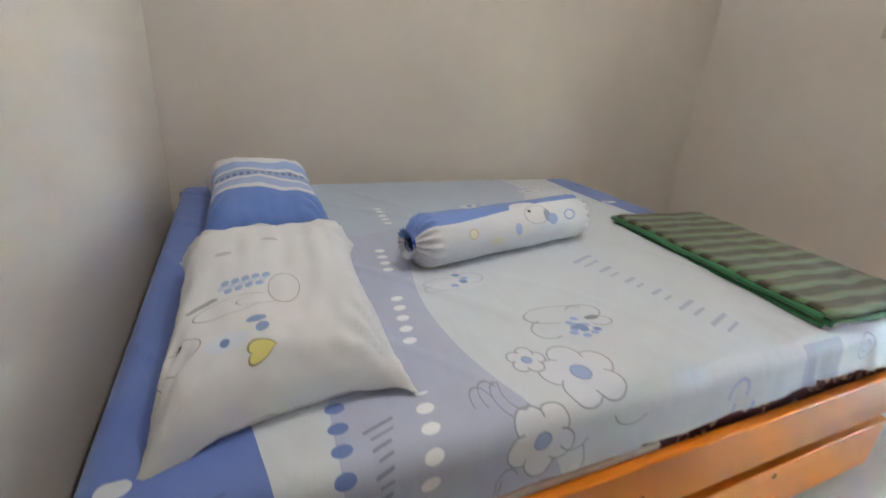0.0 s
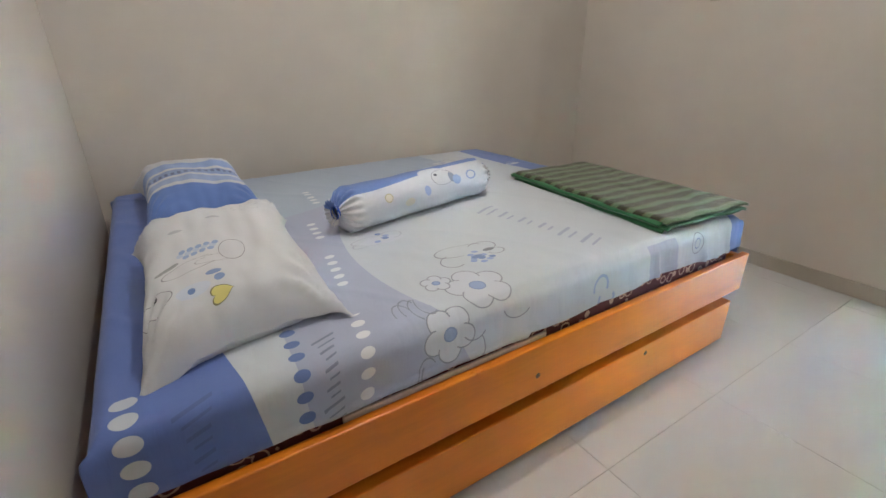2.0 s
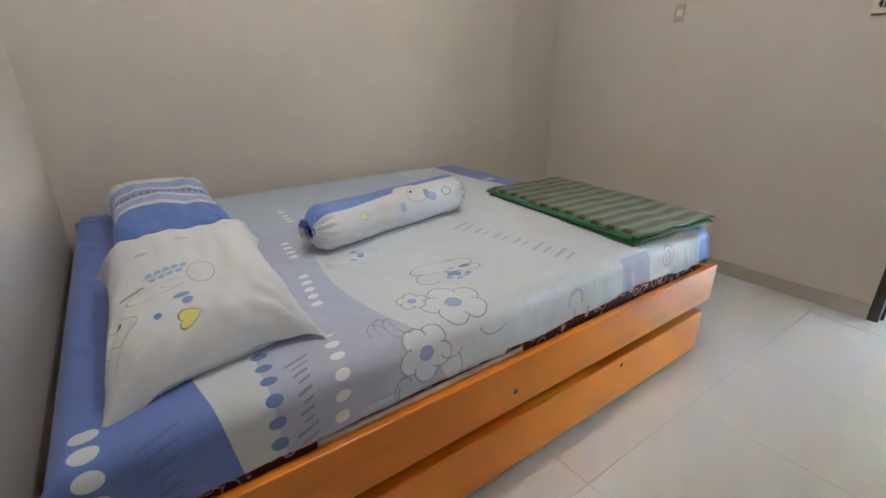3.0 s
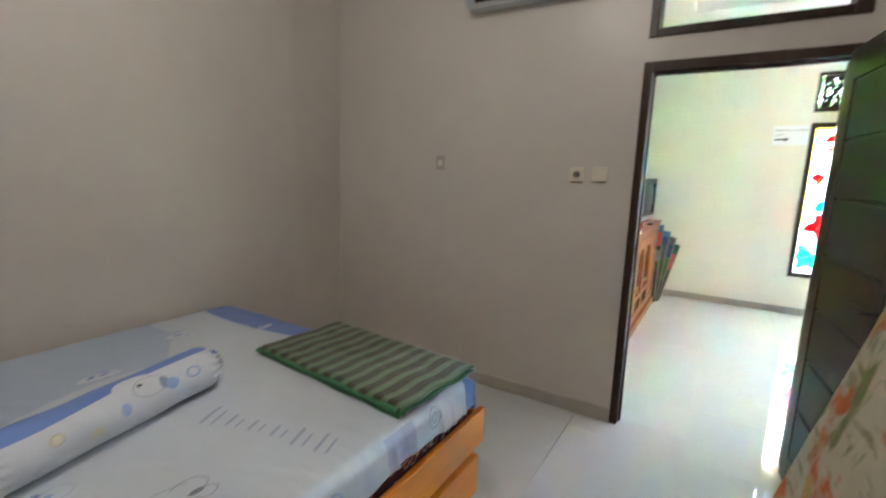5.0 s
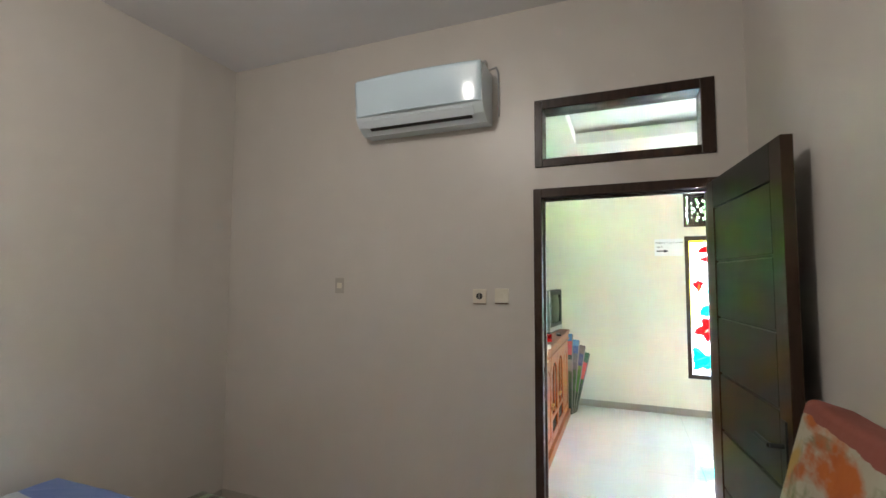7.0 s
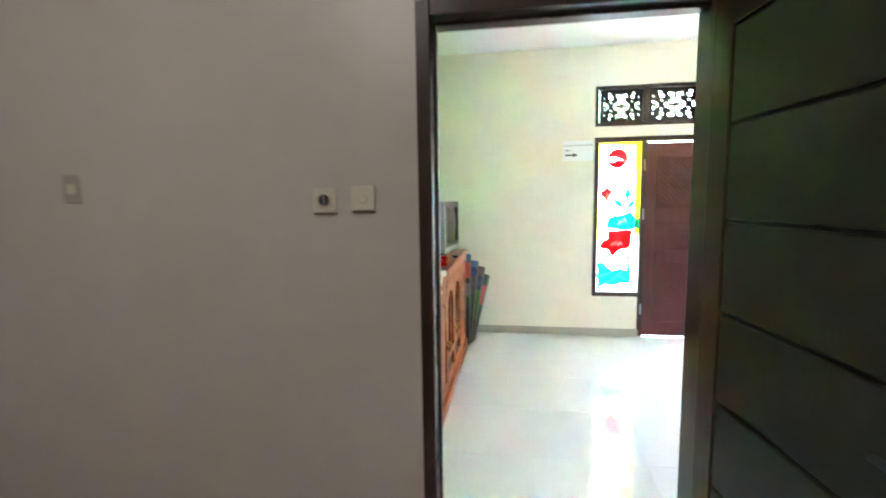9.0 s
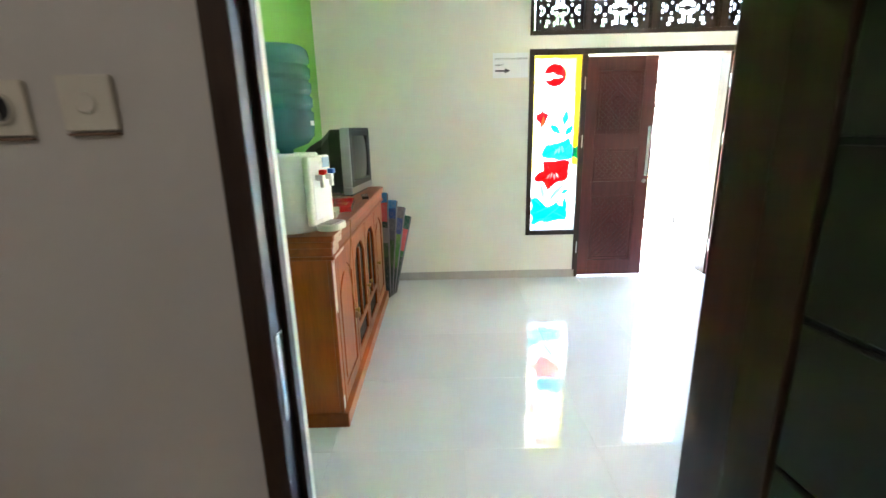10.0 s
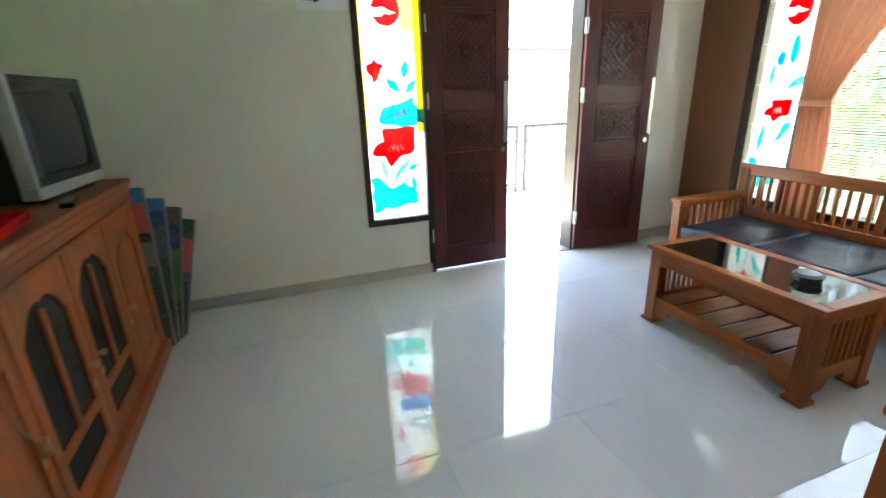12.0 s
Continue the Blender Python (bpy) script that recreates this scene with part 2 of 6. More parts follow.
def grid_mesh(name, nu, nv, place, material, parent=None, label="", uv=None, wrap=False):
    """A sheet of nu x nv cells; place(i, j) gives the point, uv(i, j) its print place."""
    verts = [place(i / nu, j / nv) for j in range(nv + 1) for i in range(nu + 1)]
    faces = [(j * (nu + 1) + i, j * (nu + 1) + i + 1, (j + 1) * (nu + 1) + i + 1, (j + 1) * (nu + 1) + i) for j in range(nv) for i in range(nu)]
    me = bpy.data.meshes.new(name)
    me.from_pydata(verts, [], faces)
    if uv:
        lay = me.uv_layers.new(name="print")
        flat = [uv(i / nu, j / nv) for j in range(nv + 1) for i in range(nu + 1)]
        for lp in me.loops:
            lay.data[lp.index].uv = flat[lp.vertex_index]
    me.shade_smooth()
    me.materials.append(material)
    ob = new(name, me)
    if parent is not None:
        ob.parent = parent
    return tagged(ob, label)


def wall(name, axis, near, far, s0, s1, z0, z1, holes, material, label):
    """A wall across axis from near to far, along s, with openings (s0, s1, z0, z1)."""
    ss = sorted({s0, s1, *(h[0] for h in holes), *(h[1] for h in holes)})
    rows = []
    for a, b in zip(ss, ss[1:]):
        cuts = sorted((h[2], h[3]) for h in holes if h[0] <= a + 1e-6 and h[1] >= b - 1e-6)
        z = z0
        for c, d in cuts + [(z1, z1)]:
            if c > z + 1e-6:
                rows.append((near, far, a, b, z, c) if axis == "x" else (a, b, near, far, z, c))
            z = d
    return fixed(part(name, boxes(rows), material), label, "wall")


# ---- plan ----
XD0, XD1 = 0.0, 0.13
XF, XF1 = 3.53, 3.68
YB, YR, XL = 2.42, -0.83, -3.24
YG, YW = 0.90, -3.89
HB, HL, HT = 3.13, 3.0, 3.16

# bedroom walls
wall("wall_door_side", "x", XD0, XD1 - 0.06, YW - 0.15, YB + 0.15, 0, 3.3, [(-0.70, 0.19, 0, 2.08), (-0.70, 0.18, 2.20, 2.58)], M_WALL, "warm beige painted wall around the bedroom door")
wall("wall_door_side_living", "x", XD1 - 0.06, XD1, YW, YG + 0.1, 0, 3.3, [(-0.70, 0.150, 0, 2.08), (-0.70, 0.18, 2.20, 2.58)], M_CREAM, "cream painted face of the dividing wall")
wall("wall_bed_side", "y", YB + 0.03, YB + 0.18, XL - 0.15, XD0, 0, 3.3, [], M_WALL, "warm beige painted bedroom wall behind the bed")
wall("wall_head", "x", XL - 0.15, XL, YR - 0.15, YB, 0, 3.3, [], M_WALL, "warm beige painted wall at the pillows")
wall("wall_behind_door", "y", YR - 0.15, YR, XL, XD0, 0, 3.3, [], M_WALL, "beige painted wall behind the open door")
fixed(part("ceiling", box(XL - 0.15, XD0 + 0.05, YR - 0.15, YB + 0.15, HB, HB + 0.14), M_CEIL), "plain white bedroom ceiling", "ceiling")



def streak_swells(i, j):
    """Uneven wall face; its shallow upright swells stand in for daylight streaks."""
    x, z = XL - 0.05 + (0.05 - XL) * i, 3.2 * j
    d = 0.014 * math.exp(-((x + 0.47) / 0.068) ** 2) + 0.012 * math.exp(-((x + 1.20) / 0.16) ** 2) + 0.006 * math.exp(-((x + 0.78) / 0.07) ** 2)
    d *= 0.75 + 0.25 * noise.noise(Vector((x * 2, z * 1.3, 4.0)))
    return (x, YB - d - 0.003 * noise.noise(Vector((x * 1.5, z * 1.5, 9.0))), z)


fixed(grid_mesh("wall_swells", 200, 60, streak_swells, M_WALL), "uneven beige wall face behind bed, swells imitating light streaks", "wall")

# living room walls
bm = bmesh.new()
add_box(bm, XD1, XF, 0.0, 0.14, 0, 3.3)
for v in bm.verts:
    v.co.y += 0.82 + 0.112 * (v.co.x - XD1) / (XF - XD1)
fixed(part("wall_green", bm, M_GREEN), "bright green painted living room wall", "wall")
FRONT_HOLES = [(-1.425, -0.94, 0.43, 2.085), (-2.72, -1.425, 0, 2.085), (-3.17, -2.72, 0.43, 2.085), (-3.17, -0.94, 2.20, 2.60)]
wall("wall_front", "x", XF, XF1, YW - 0.15, 1.1, 0, 3.3, FRONT_HOLES, M_CREAM, "cream painted front wall with double door")
WIN_HOLES = [(0.75, 3.03, 0.43, 2.20)]
wall("wall_window", "y", YW - 0.15, YW, XD1 - 0.06, XF, 0, 3.3, WIN_HOLES, M_BROWN, "brown painted wall with stained glass window")
rows = [(XD1, XF, YW, YW + 0.8, HL, HL + 0.12), (XD1, XF, 0.18, 1.0, HL, HL + 0.12), (XD1, XD1 + 0.8, YW + 0.8, 0.18, HL, HL + 0.12), (XF - 1.15, XF, YW + 0.8, 0.18, HL, HL + 0.12),
        (XD1 + 0.8, XF - 1.15, YW + 0.8, 0.18, HT, HT + 0.1)]
fixed(part("ceiling_living", boxes(rows), M_CEIL), "white living room ceiling with raised tray", "ceiling")
# unseen roof; the overhang is added to limit sun at door and window
fixed(part("roof_slab", box(XL - 0.3, 5.0, YW - 1.2, YB + 0.3, 3.32, 3.5), M_WHITEW), "unseen roof slab with added overhang shading the terrace", "roof")

# skirting
def skirting(rows, label):
    fixed(part("baseboard", boxes(rows, 0.002), M_SKIRT), label, "baseboard")


skirting([(-0.012, 0, 0.19, YB, 0, 0.085)], "grey tile skirting under the socket wall")
skirting([(XL, -0.012, YB - 0.012, YB, 0, 0.085)], "grey tile skirting behind the bed")
skirting([(XL, XL + 0.012, YR, YB - 0.012, 0, 0.085)], "grey tile skirting at the head wall")
skirting([(XL + 0.012, 0, YR, YR + 0.012, 0, 0.085)], "grey tile skirting behind the door")
skirting([(XF - 0.012, XF, -1.425, 0.91, 0, 0.08), (XF - 0.012, XF, YW, -2.73, 0, 0.08)], "grey tile skirting of the front wall")
skirting([(XD1, XF - 0.012, YW, YW + 0.012, 0, 0.08)], "grey tile skirting under the window")
skirting([(XD1, XD1 + 0.012, YW + 0.012, -0.70, 0, 0.08), (XD1, XD1 + 0.012, 0.19, 0.82, 0, 0.08)], "grey tile skirting of the dividing wall")

# ---- bedroom door, frame and transom ----
door = thing("door_1", (0, 0, 0), "dark brown wooden bedroom door frame", "door", kind="structure")
bm = boxes([(-0.012, XD1 - 0.062, 0.146, 0.19, 0, 2.08), (-0.012, XD1 + 0.004, -0.70, -0.662, 0, 2.08), (-0.012, XD1 + 0.004, -0.662, 0.146, 2.03, 2.08)], 0.003)
part("door_frame", bm, M_FRAME, door)
part("door_stop", boxes([(0.040, 0.066, 0.134, 0.146, 0, 2.03), (0.040, 0.066, -0.662, 0.134, 2.018, 2.03)], 0.002), M_FRAME, door)
part("strike_plate", boxes([(0.005, 0.03, 0.1435, 0.1475, 0.93, 1.10)], 0.001), M_STEEL, door, "steel strike plate")

transom = thing("window_1", (0, 0, 0), "fixed glass transom in dark frame", "window", kind="structure")
part("window_frame", boxes([(-0.012, XD1, 0.137, 0.18, 2.20, 2.58), (-0.012, XD1, -0.70, -0.637, 2.20, 2.58), (-0.012, XD1, -0.637, 0.137, 2.20, 2.244), (-0.012, XD1, -0.637, 0.137, 2.527, 2.58)], 0.003), M_FRAME, transom)
pane = part("pane", box(0.07, 0.075, -0.637, 0.137, 2.244, 2.527), G_CLEAR, transom, "clear glass pane")
pane.visible_shadow = False

# the leaf stands open along the side wall
leaf = thing("bedroom_door", pose(-0.012, -0.668, 0, 0, 0, 180 + 6.3), "dark glossy wooden door standing open, horizontal planks", "door")
W, T, H, ST = 0.79, 0.036, 2.045, 0.088
part("stile", box(0, ST, -T / 2, T / 2, 0.012, H, bevel=0.002), M_FRAME, leaf)
part("stile", box(W - ST, W, -T / 2, T / 2, 0.012, H, bevel=0.002), M_FRAME, leaf)
part("rail", box(ST, W - ST, -T / 2, T / 2, H - 0.13, H, bevel=0.002), M_LEAF, leaf)
part("rail", box(ST, W - ST, -T / 2, T / 2, 0.012, 0.16, bevel=0.002), M_LEAF, leaf)
n = 7
for k in range(n):
    z0 = 0.16 + (H - 0.29) * k / n
    part("plank", box(ST + 0.008, W - ST - 0.008, -0.015, 0.015, z0 + 0.005, z0 + (H - 0.29) / n - 0.005, bevel=0.004), M_LEAF, leaf)
part("core", box(ST, W - ST, -0.003, 0.003, 0.16, H - 0.13), M_IRON, leaf)
plate = part("handle_plate", boxes([(W - 0.075, W - 0.035, -T / 2 - 0.006, -T / 2, 0.92, 1.14), (W - 0.075, W - 0.035, T / 2, T / 2 + 0.006, 0.92, 1.14)], 0.002), M_IRON, leaf, "dark lock plate")
part("handle", join(rod((W - 0.055, -T / 2, 1.06), (W - 0.055, -T / 2 - 0.045, 1.06), 0.008), rod((W - 0.055, -T / 2 - 0.045, 1.06), (W - 0.17, -T / 2 - 0.045, 1.06), 0.008)), M_IRON, plate, "dark lever")
for z in (0.25, 1.0, 1.8):
    part("hinge", lathe([(0.007, z - 0.05), (0.007, z + 0.05)], 10), M_HINGE, leaf)

# ---- front door, sidelights and vent ----
front = thing("door_2", (0, 0, 0), "dark frame of the double front door", "door", kind="structure")
A, B = XF - 0.012, XF1
part("door_frame", boxes([(A, B, -1.455, -1.405, 0, 2.04), (A, B, -2.745, -2.70, 0, 2.04), (A, B, -3.17, -0.94, 2.04, 2.09),
                          (A, B, -0.985, -0.94, 0.43, 2.04), (A, B, -3.17, -3.125, 0.43, 2.04), (A, B, -1.405, -0.985, 0.43, 0.475), (A, B, -3.125, -2.745, 0.43, 0.475)], 0.004), M_FRAME, front)
vent = thing("vent_panel", (0, 0, 0), "dark brown carved wooden vent panel over front door", "vent")
ys = [-0.965, -1.43, -2.0, -2.59, -3.145]
part("vent_frame", boxes([(A, B - 0.03, -3.17, -0.94, 2.20, 2.235), (A, B - 0.03, -3.17, -0.94, 2.565, 2.60), (A, B - 0.03, -0.97, -0.94, 2.235, 2.565), (A, B - 0.03, -3.17, -3.14, 2.235, 2.565)]
                         + [(A, B - 0.03, y - 0.03, y + 0.03, 2.235, 2.565) for y in ys[1:4]], 0.003), M_FRAME, vent)


def fretwork(y0, y1, z0, z1):
    """Openwork board: mirrored scrolls and petals cut through."""
    nu, nz, verts, faces = 48, 32, [], []
    idx = {}

    def solid(i, j):
        if not (0 <= i < nu and 0 <= j < nz):
            return False
        u, v = abs((i + 0.5) / nu * 2 - 1), abs((j + 0.5) / nz * 2 - 1)
        if v > 0.80 or u > 0.84:
            return True
        cu = u - 0.5
        r, a = math.hypot(cu * 1.5, v), math.atan2(v, cu * 1.5)
        hole = (0.16 < r < 0.62 and math.sin(5 * a) > 0.45 and abs(r - 0.38) > 0.035) or (0.66 < r < 0.84 and math.sin(9 * a + 1) > 0.6)
        hole = hole or (u < 0.16 and 0.25 < v < 0.7 and u > 0.04)
        return not hole

    def vert(i, j, d):
        if (i, j, d) not in idx:
            idx[(i, j, d)] = len(verts)
            verts.append((XF + (0.03, 0.055)[d], y0 + (y1 - y0) * i / nu, z0 + (z1 - z0) * j / nz))
        return idx[(i, j, d)]

    for i in range(nu):
        for j in range(nz):
            if solid(i, j):
                faces.append([vert(i, j, 0), vert(i, j + 1, 0), vert(i + 1, j + 1, 0), vert(i + 1, j, 0)])
                faces.append([vert(i, j, 1), vert(i + 1, j, 1), vert(i + 1, j + 1, 1), vert(i, j + 1, 1)])
                for di, dj, p, q in ((-1, 0, (0, 0), (0, 1)), (1, 0, (1, 1), (1, 0)), (0, -1, (1, 0), (0, 0)), (0, 1, (0, 1), (1, 1))):
                    if not solid(i + di, j + dj):
                        faces.append([vert(i + p[0], j + p[1], 0), vert(i + p[0], j + p[1], 1), vert(i + q[0], j + q[1], 1), vert(i + q[0], j + q[1], 0)])
    me = bpy.data.meshes.new("fretwork")
    me.from_pydata(verts, [], faces)
    me.materials.append(M_FRAME)
    ob = new("fretwork", me)
    ob.parent = vent


for y0, y1 in zip(ys, ys[1:]):
    fretwork(y1 + 0.026, y0 - 0.026, 2.232, 2.568)


def lobes(a, petals, turn):
    return 0.80 + 0.11 * math.sin(petals * a + turn) + 0.07 * math.sin(3 * a + 2.0 * turn) + 0.045 * math.sin(11 * a + turn) + 0.025 * math.sin(19 * a)


def flower(cs, cz, r, petals=5, turn=0.0, squash=1.0):
    return [(cs + lobes(a, petals, turn) * r * math.cos(a), cz + squash * r * lobes(a, petals, turn) * math.sin(a))
            for a in (2 * math.pi * k / 72 for k in range(72))]


def leaflet(cs, cz, length, width, turn):
    c, s = math.cos(turn), math.sin(turn)
    pts = []
    for k in range(24):
        a = 2 * math.pi * k / 24
        p, q = length / 2 * math.cos(a), width / 2 * math.sin(a) * (1 - 0.55 * abs(math.cos(a)))
        pts.append((cs + p * c - q * s, cz + p * s + q * c))
    return pts


def rounded(pts, times=2):
    """Corner cutting: a hand-cut outline out of a few corners."""
    for _ in range(times):
        out = []
        for (x0, z0), (x1, z1) in zip(pts, pts[1:] + pts[:1]):
            out += [(x0 * 0.8 + x1 * 0.2, z0 * 0.8 + z1 * 0.2), (x0 * 0.2 + x1 * 0.8, z0 * 0.2 + z1 * 0.8)]
        pts = out
    return pts


def clouded_sun(cs, cz, r):
    """A disc with a ragged cloud cut in from one side."""
    a0, a1 = -math.pi * 0.86, math.pi * 0.95
    pts = [(cs + r * math.cos(a0 + (a1 - a0) * k / 36), cz + r * math.sin(a0 + (a1 - a0) * k / 36)) for k in range(37)]
    return pts + [(cs - 0.55 * r, cz + 0.12 * r), (cs - 0.2 * r, cz + 0.20 * r), (cs + 0.1 * r, cz + 0.02 * r), (cs + 0.72 * r, cz - 0.16 * r), (cs + 0.25 * r, cz - 0.26 * r),
                  (cs - 0.1 * r, cz - 0.20 * r), (cs - 0.35 * r, cz - 0.42 * r)]


POPPY = [(0.105, 0.66), (0.23, 0.655), (0.29, 0.67), (0.36, 0.66), (0.345, 0.59), (0.35, 0.51), (0.32, 0.465), (0.25, 0.465), (0.20, 0.42), (0.165, 0.38), (0.135, 0.42), (0.12, 0.465),
         (0.06, 0.465), (0.025, 0.48), (0.045, 0.53), (0.08, 0.56), (0.12, 0.57), (0.11, 0.61)]
IRIS = [(0.095, 0.735), (0.125, 0.80), (0.18, 0.815), (0.24, 0.82), (0.30, 0.845), (0.355, 0.87), (0.35, 0.825), (0.39, 0.795), (0.405, 0.735), (0.39, 0.675), (0.325, 0.67), (0.265, 0.655),
        (0.21, 0.68), (0.155, 0.68), (0.095, 0.695)]
FERN = [(0.0, 0.305), (0.06, 0.32), (0.11, 0.27), (0.155, 0.22), (0.23, 0.255), (0.275, 0.295), (0.30, 0.295), (0.25, 0.25), (0.325, 0.22), (0.355, 0.17), (0.345, 0.09), (0.28, 0.10), (0.225, 0.085),
        (0.155, 0.065), (0.10, 0.09), (0.05, 0.05), (0.005, 0.055), (0.03, 0.12), (0.0, 0.17), (0.025, 0.235)]
LILY = [(0.01, 1.08), (0.055, 1.09), (0.067, 1.125), (0.09, 1.09), (0.14, 1.08), (0.11, 1.045), (0.097, 1.0), (0.06, 0.955), (0.048, 1.01), (0.015, 1.03)]


def stained(parent, axis, depth, sgn, s0, z0, w, h, sun=True):
    """Flowers of coloured glass on a milky pane. s runs from the left of the pane as seen from the room."""
    def piece(pts, mat, lift=0.004, thick=0.003):
        pts = [(s0 + sgn * s * w / 0.42, z0 + z * h / 1.58) for s, z in pts]
        bm = outline(pts, thick, axis)
        d = depth - lift if axis == "x" else depth + lift
        ob = part("glass_piece", moved(bm, pose(d, 0, 0) if axis == "x" else pose(0, d, 0)), mat, parent)
        ob.visible_shadow = False
    base = [(0, 0), (0.42, 0), (0.42, 1.58), (0, 1.58)]
    piece(base, G_MILK, 0.0)
    if sun:
        piece([(0.375, 0.62), (0.42, 0.62), (0.42, 1.58), (0.0, 1.58), (0.0, 0.55), (0.014, 0.55), (0.014, 1.555), (0.375, 1.555)], G_YELLOW)
        piece([(0.27, 1.30), (0.375, 1.28), (0.375, 1.555), (0.22, 1.555), (0.29, 1.44)], glass_sheet("pale_yellow_glass", (0.97, 0.88, 0.35), 0.05))
        piece([(0.378, 0.70), (0.42, 0.68), (0.42, 0.79), (0.385, 0.77)], G_BLUE, 0.008)
    if sun:
        piece(clouded_sun(0.19, 1.415, 0.098), G_RED, 0.008)
        piece(rounded([(s + 0.02, z) for s, z in LILY], 1), G_RED)
        piece(leaflet(0.095, 1.015, 0.10, 0.03, 1.45), G_ORANGE, 0.008)
        piece(leaflet(0.30, 1.045, 0.13, 0.06, 1.4), G_TEAL)
        piece(leaflet(0.212, 0.945, 0.125, 0.062, 2.4), G_TEAL)
        piece(leaflet(0.338, 0.935, 0.115, 0.055, 0.9), G_TEAL)
        piece(rounded(IRIS), G_BLUE)
        for cs, cz, ln, tn in ((0.18, 0.74, 0.13, 0.5), (0.31, 0.76, 0.12, 0.9), (0.30, 0.71, 0.12, 2.6), (0.20, 0.79, 0.07, 2.0), (0.36, 0.72, 0.08, 1.8)):
            piece(leaflet(cs, cz, ln, 0.007, tn), G_VEIN, 0.010)
        for k in range(3):
            piece(leaflet(0.225 + 0.028 * k, 0.745 + 0.01 * k, 0.06, 0.020, 1.0 + 0.4 * k), M_PAPER, 0.013)
        piece(rounded(POPPY), G_RED, 0.008)
        for cs, cz, ln, tn in ((0.27, 0.57, 0.12, 1.2), (0.16, 0.60, 0.10, 1.9), (0.28, 0.50, 0.10, 0.3), (0.10, 0.50, 0.09, 0.2), (0.17, 0.44, 0.09, 1.5)):
            piece(leaflet(cs, cz, ln, 0.007, tn), G_DARKRED, 0.013)
        for k in range(4):
            piece(leaflet(0.160 + 0.028 * k, 0.515 + 0.008 * (k % 2), 0.055, 0.020, 1.0 + 0.35 * k), M_PAPER, 0.017)
        for cs, cz, ln, wd, tn, mt in ((0.115, 0.36, 0.20, 0.040, 1.8, G_PALE), (0.155, 0.33, 0.16, 0.022, 1.6, G_PALE), (0.255, 0.375, 0.20, 0.040, 0.85, G_PALE), (0.205, 0.32, 0.17, 0.03, 1.15, G_PALE),
                                       (0.325, 0.37, 0.09, 0.04, 0.45, G_TEAL), (0.33, 0.245, 0.14, 0.045, 1.7, G_TEAL), (0.13, 0.86, 0.13, 0.012, 1.5, G_PALE), (0.17, 1.0, 0.16, 0.010, 1.5, G_PALE)):
            piece(leaflet(cs, cz, ln, wd, tn), mt)
        piece(rounded(FERN), G_TEAL, 0.008)
        for cs, cz, ln, tn in ((0.10, 0.19, 0.16, 0.4), (0.20, 0.16, 0.22, 0.7), (0.27, 0.15, 0.13, 2.7), (0.07, 0.27, 0.09, 2.4), (0.14, 0.11, 0.16, 0.15)):
            piece(leaflet(cs, cz, ln, 0.009, tn), G_PALE, 0.012)
    else:
        for k in range(6):
            piece([(0.0, 0.27 * k), (0.052, 0.27 * k), (0.052, 0.27 * k + 0.262), (0.0, 0.27 * k + 0.262)], G_BORDER)
        piece(clouded_sun(0.258, 1.275, 0.098), G_RED)
        piece(rounded([(0.275, 1.13), (0.31, 1.09), (0.315, 1.0), (0.29, 0.935), (0.255, 0.955), (0.255, 1.03)]), G_TEAL)
        piece(leaflet(0.283, 1.03, 0.17, 0.006, 1.55), G_VEIN, 0.008)
        piece(rounded([(0.155, 0.99), (0.17, 1.0), (0.178, 1.045), (0.195, 1.01), (0.215, 1.02), (0.218, 0.96), (0.195, 0.925), (0.155, 0.945)]), G_BLUE)
        piece(leaflet(0.135, 0.875, 0.15, 0.036, 1.5), G_TEAL)
        piece(rounded([(0.40, 0.86), (0.33, 0.845), (0.29, 0.80), (0.275, 0.765), (0.33, 0.795), (0.40, 0.805)]), G_TEAL)
        piece(rounded([(0.105 + s * 0.68, 0.635 + (z - 0.53) * 0.55) for s, z in POPPY]), G_RED)
        for k in range(3):
            piece(leaflet(0.220 + 0.022 * k, 0.635, 0.045, 0.018, 1.1 + 0.35 * k), M_PAPER, 0.008)
        piece(leaflet(0.135, 0.435, 0.20, 0.045, 1.45), G_TEAL)
        piece(leaflet(0.215, 0.46, 0.22, 0.014, 1.6), G_PALE)
        piece(rounded([(0.36, 0.565), (0.31, 0.55), (0.285, 0.48), (0.25, 0.415), (0.30, 0.44), (0.335, 0.50), (0.38, 0.525)]), G_TEAL)
        piece(rounded([(0.06 + 0.8 * s, z * 0.85 + 0.03) for s, z in FERN]), G_TEAL, 0.006)


side = thing("window_2", (0, 0, 0), "stained glass sidelight with red and blue flowers", "window", kind="structure")
stained(side, "x", XF + 0.03, -1, -0.985, 0.475, 0.42, 1.565)
side = thing("window_3", (0, 0, 0), "stained glass sidelight behind the open door leaf", "window", kind="structure")
stained(side, "x", XF + 0.03, -1, -2.745, 0.475, 0.38, 1.565)


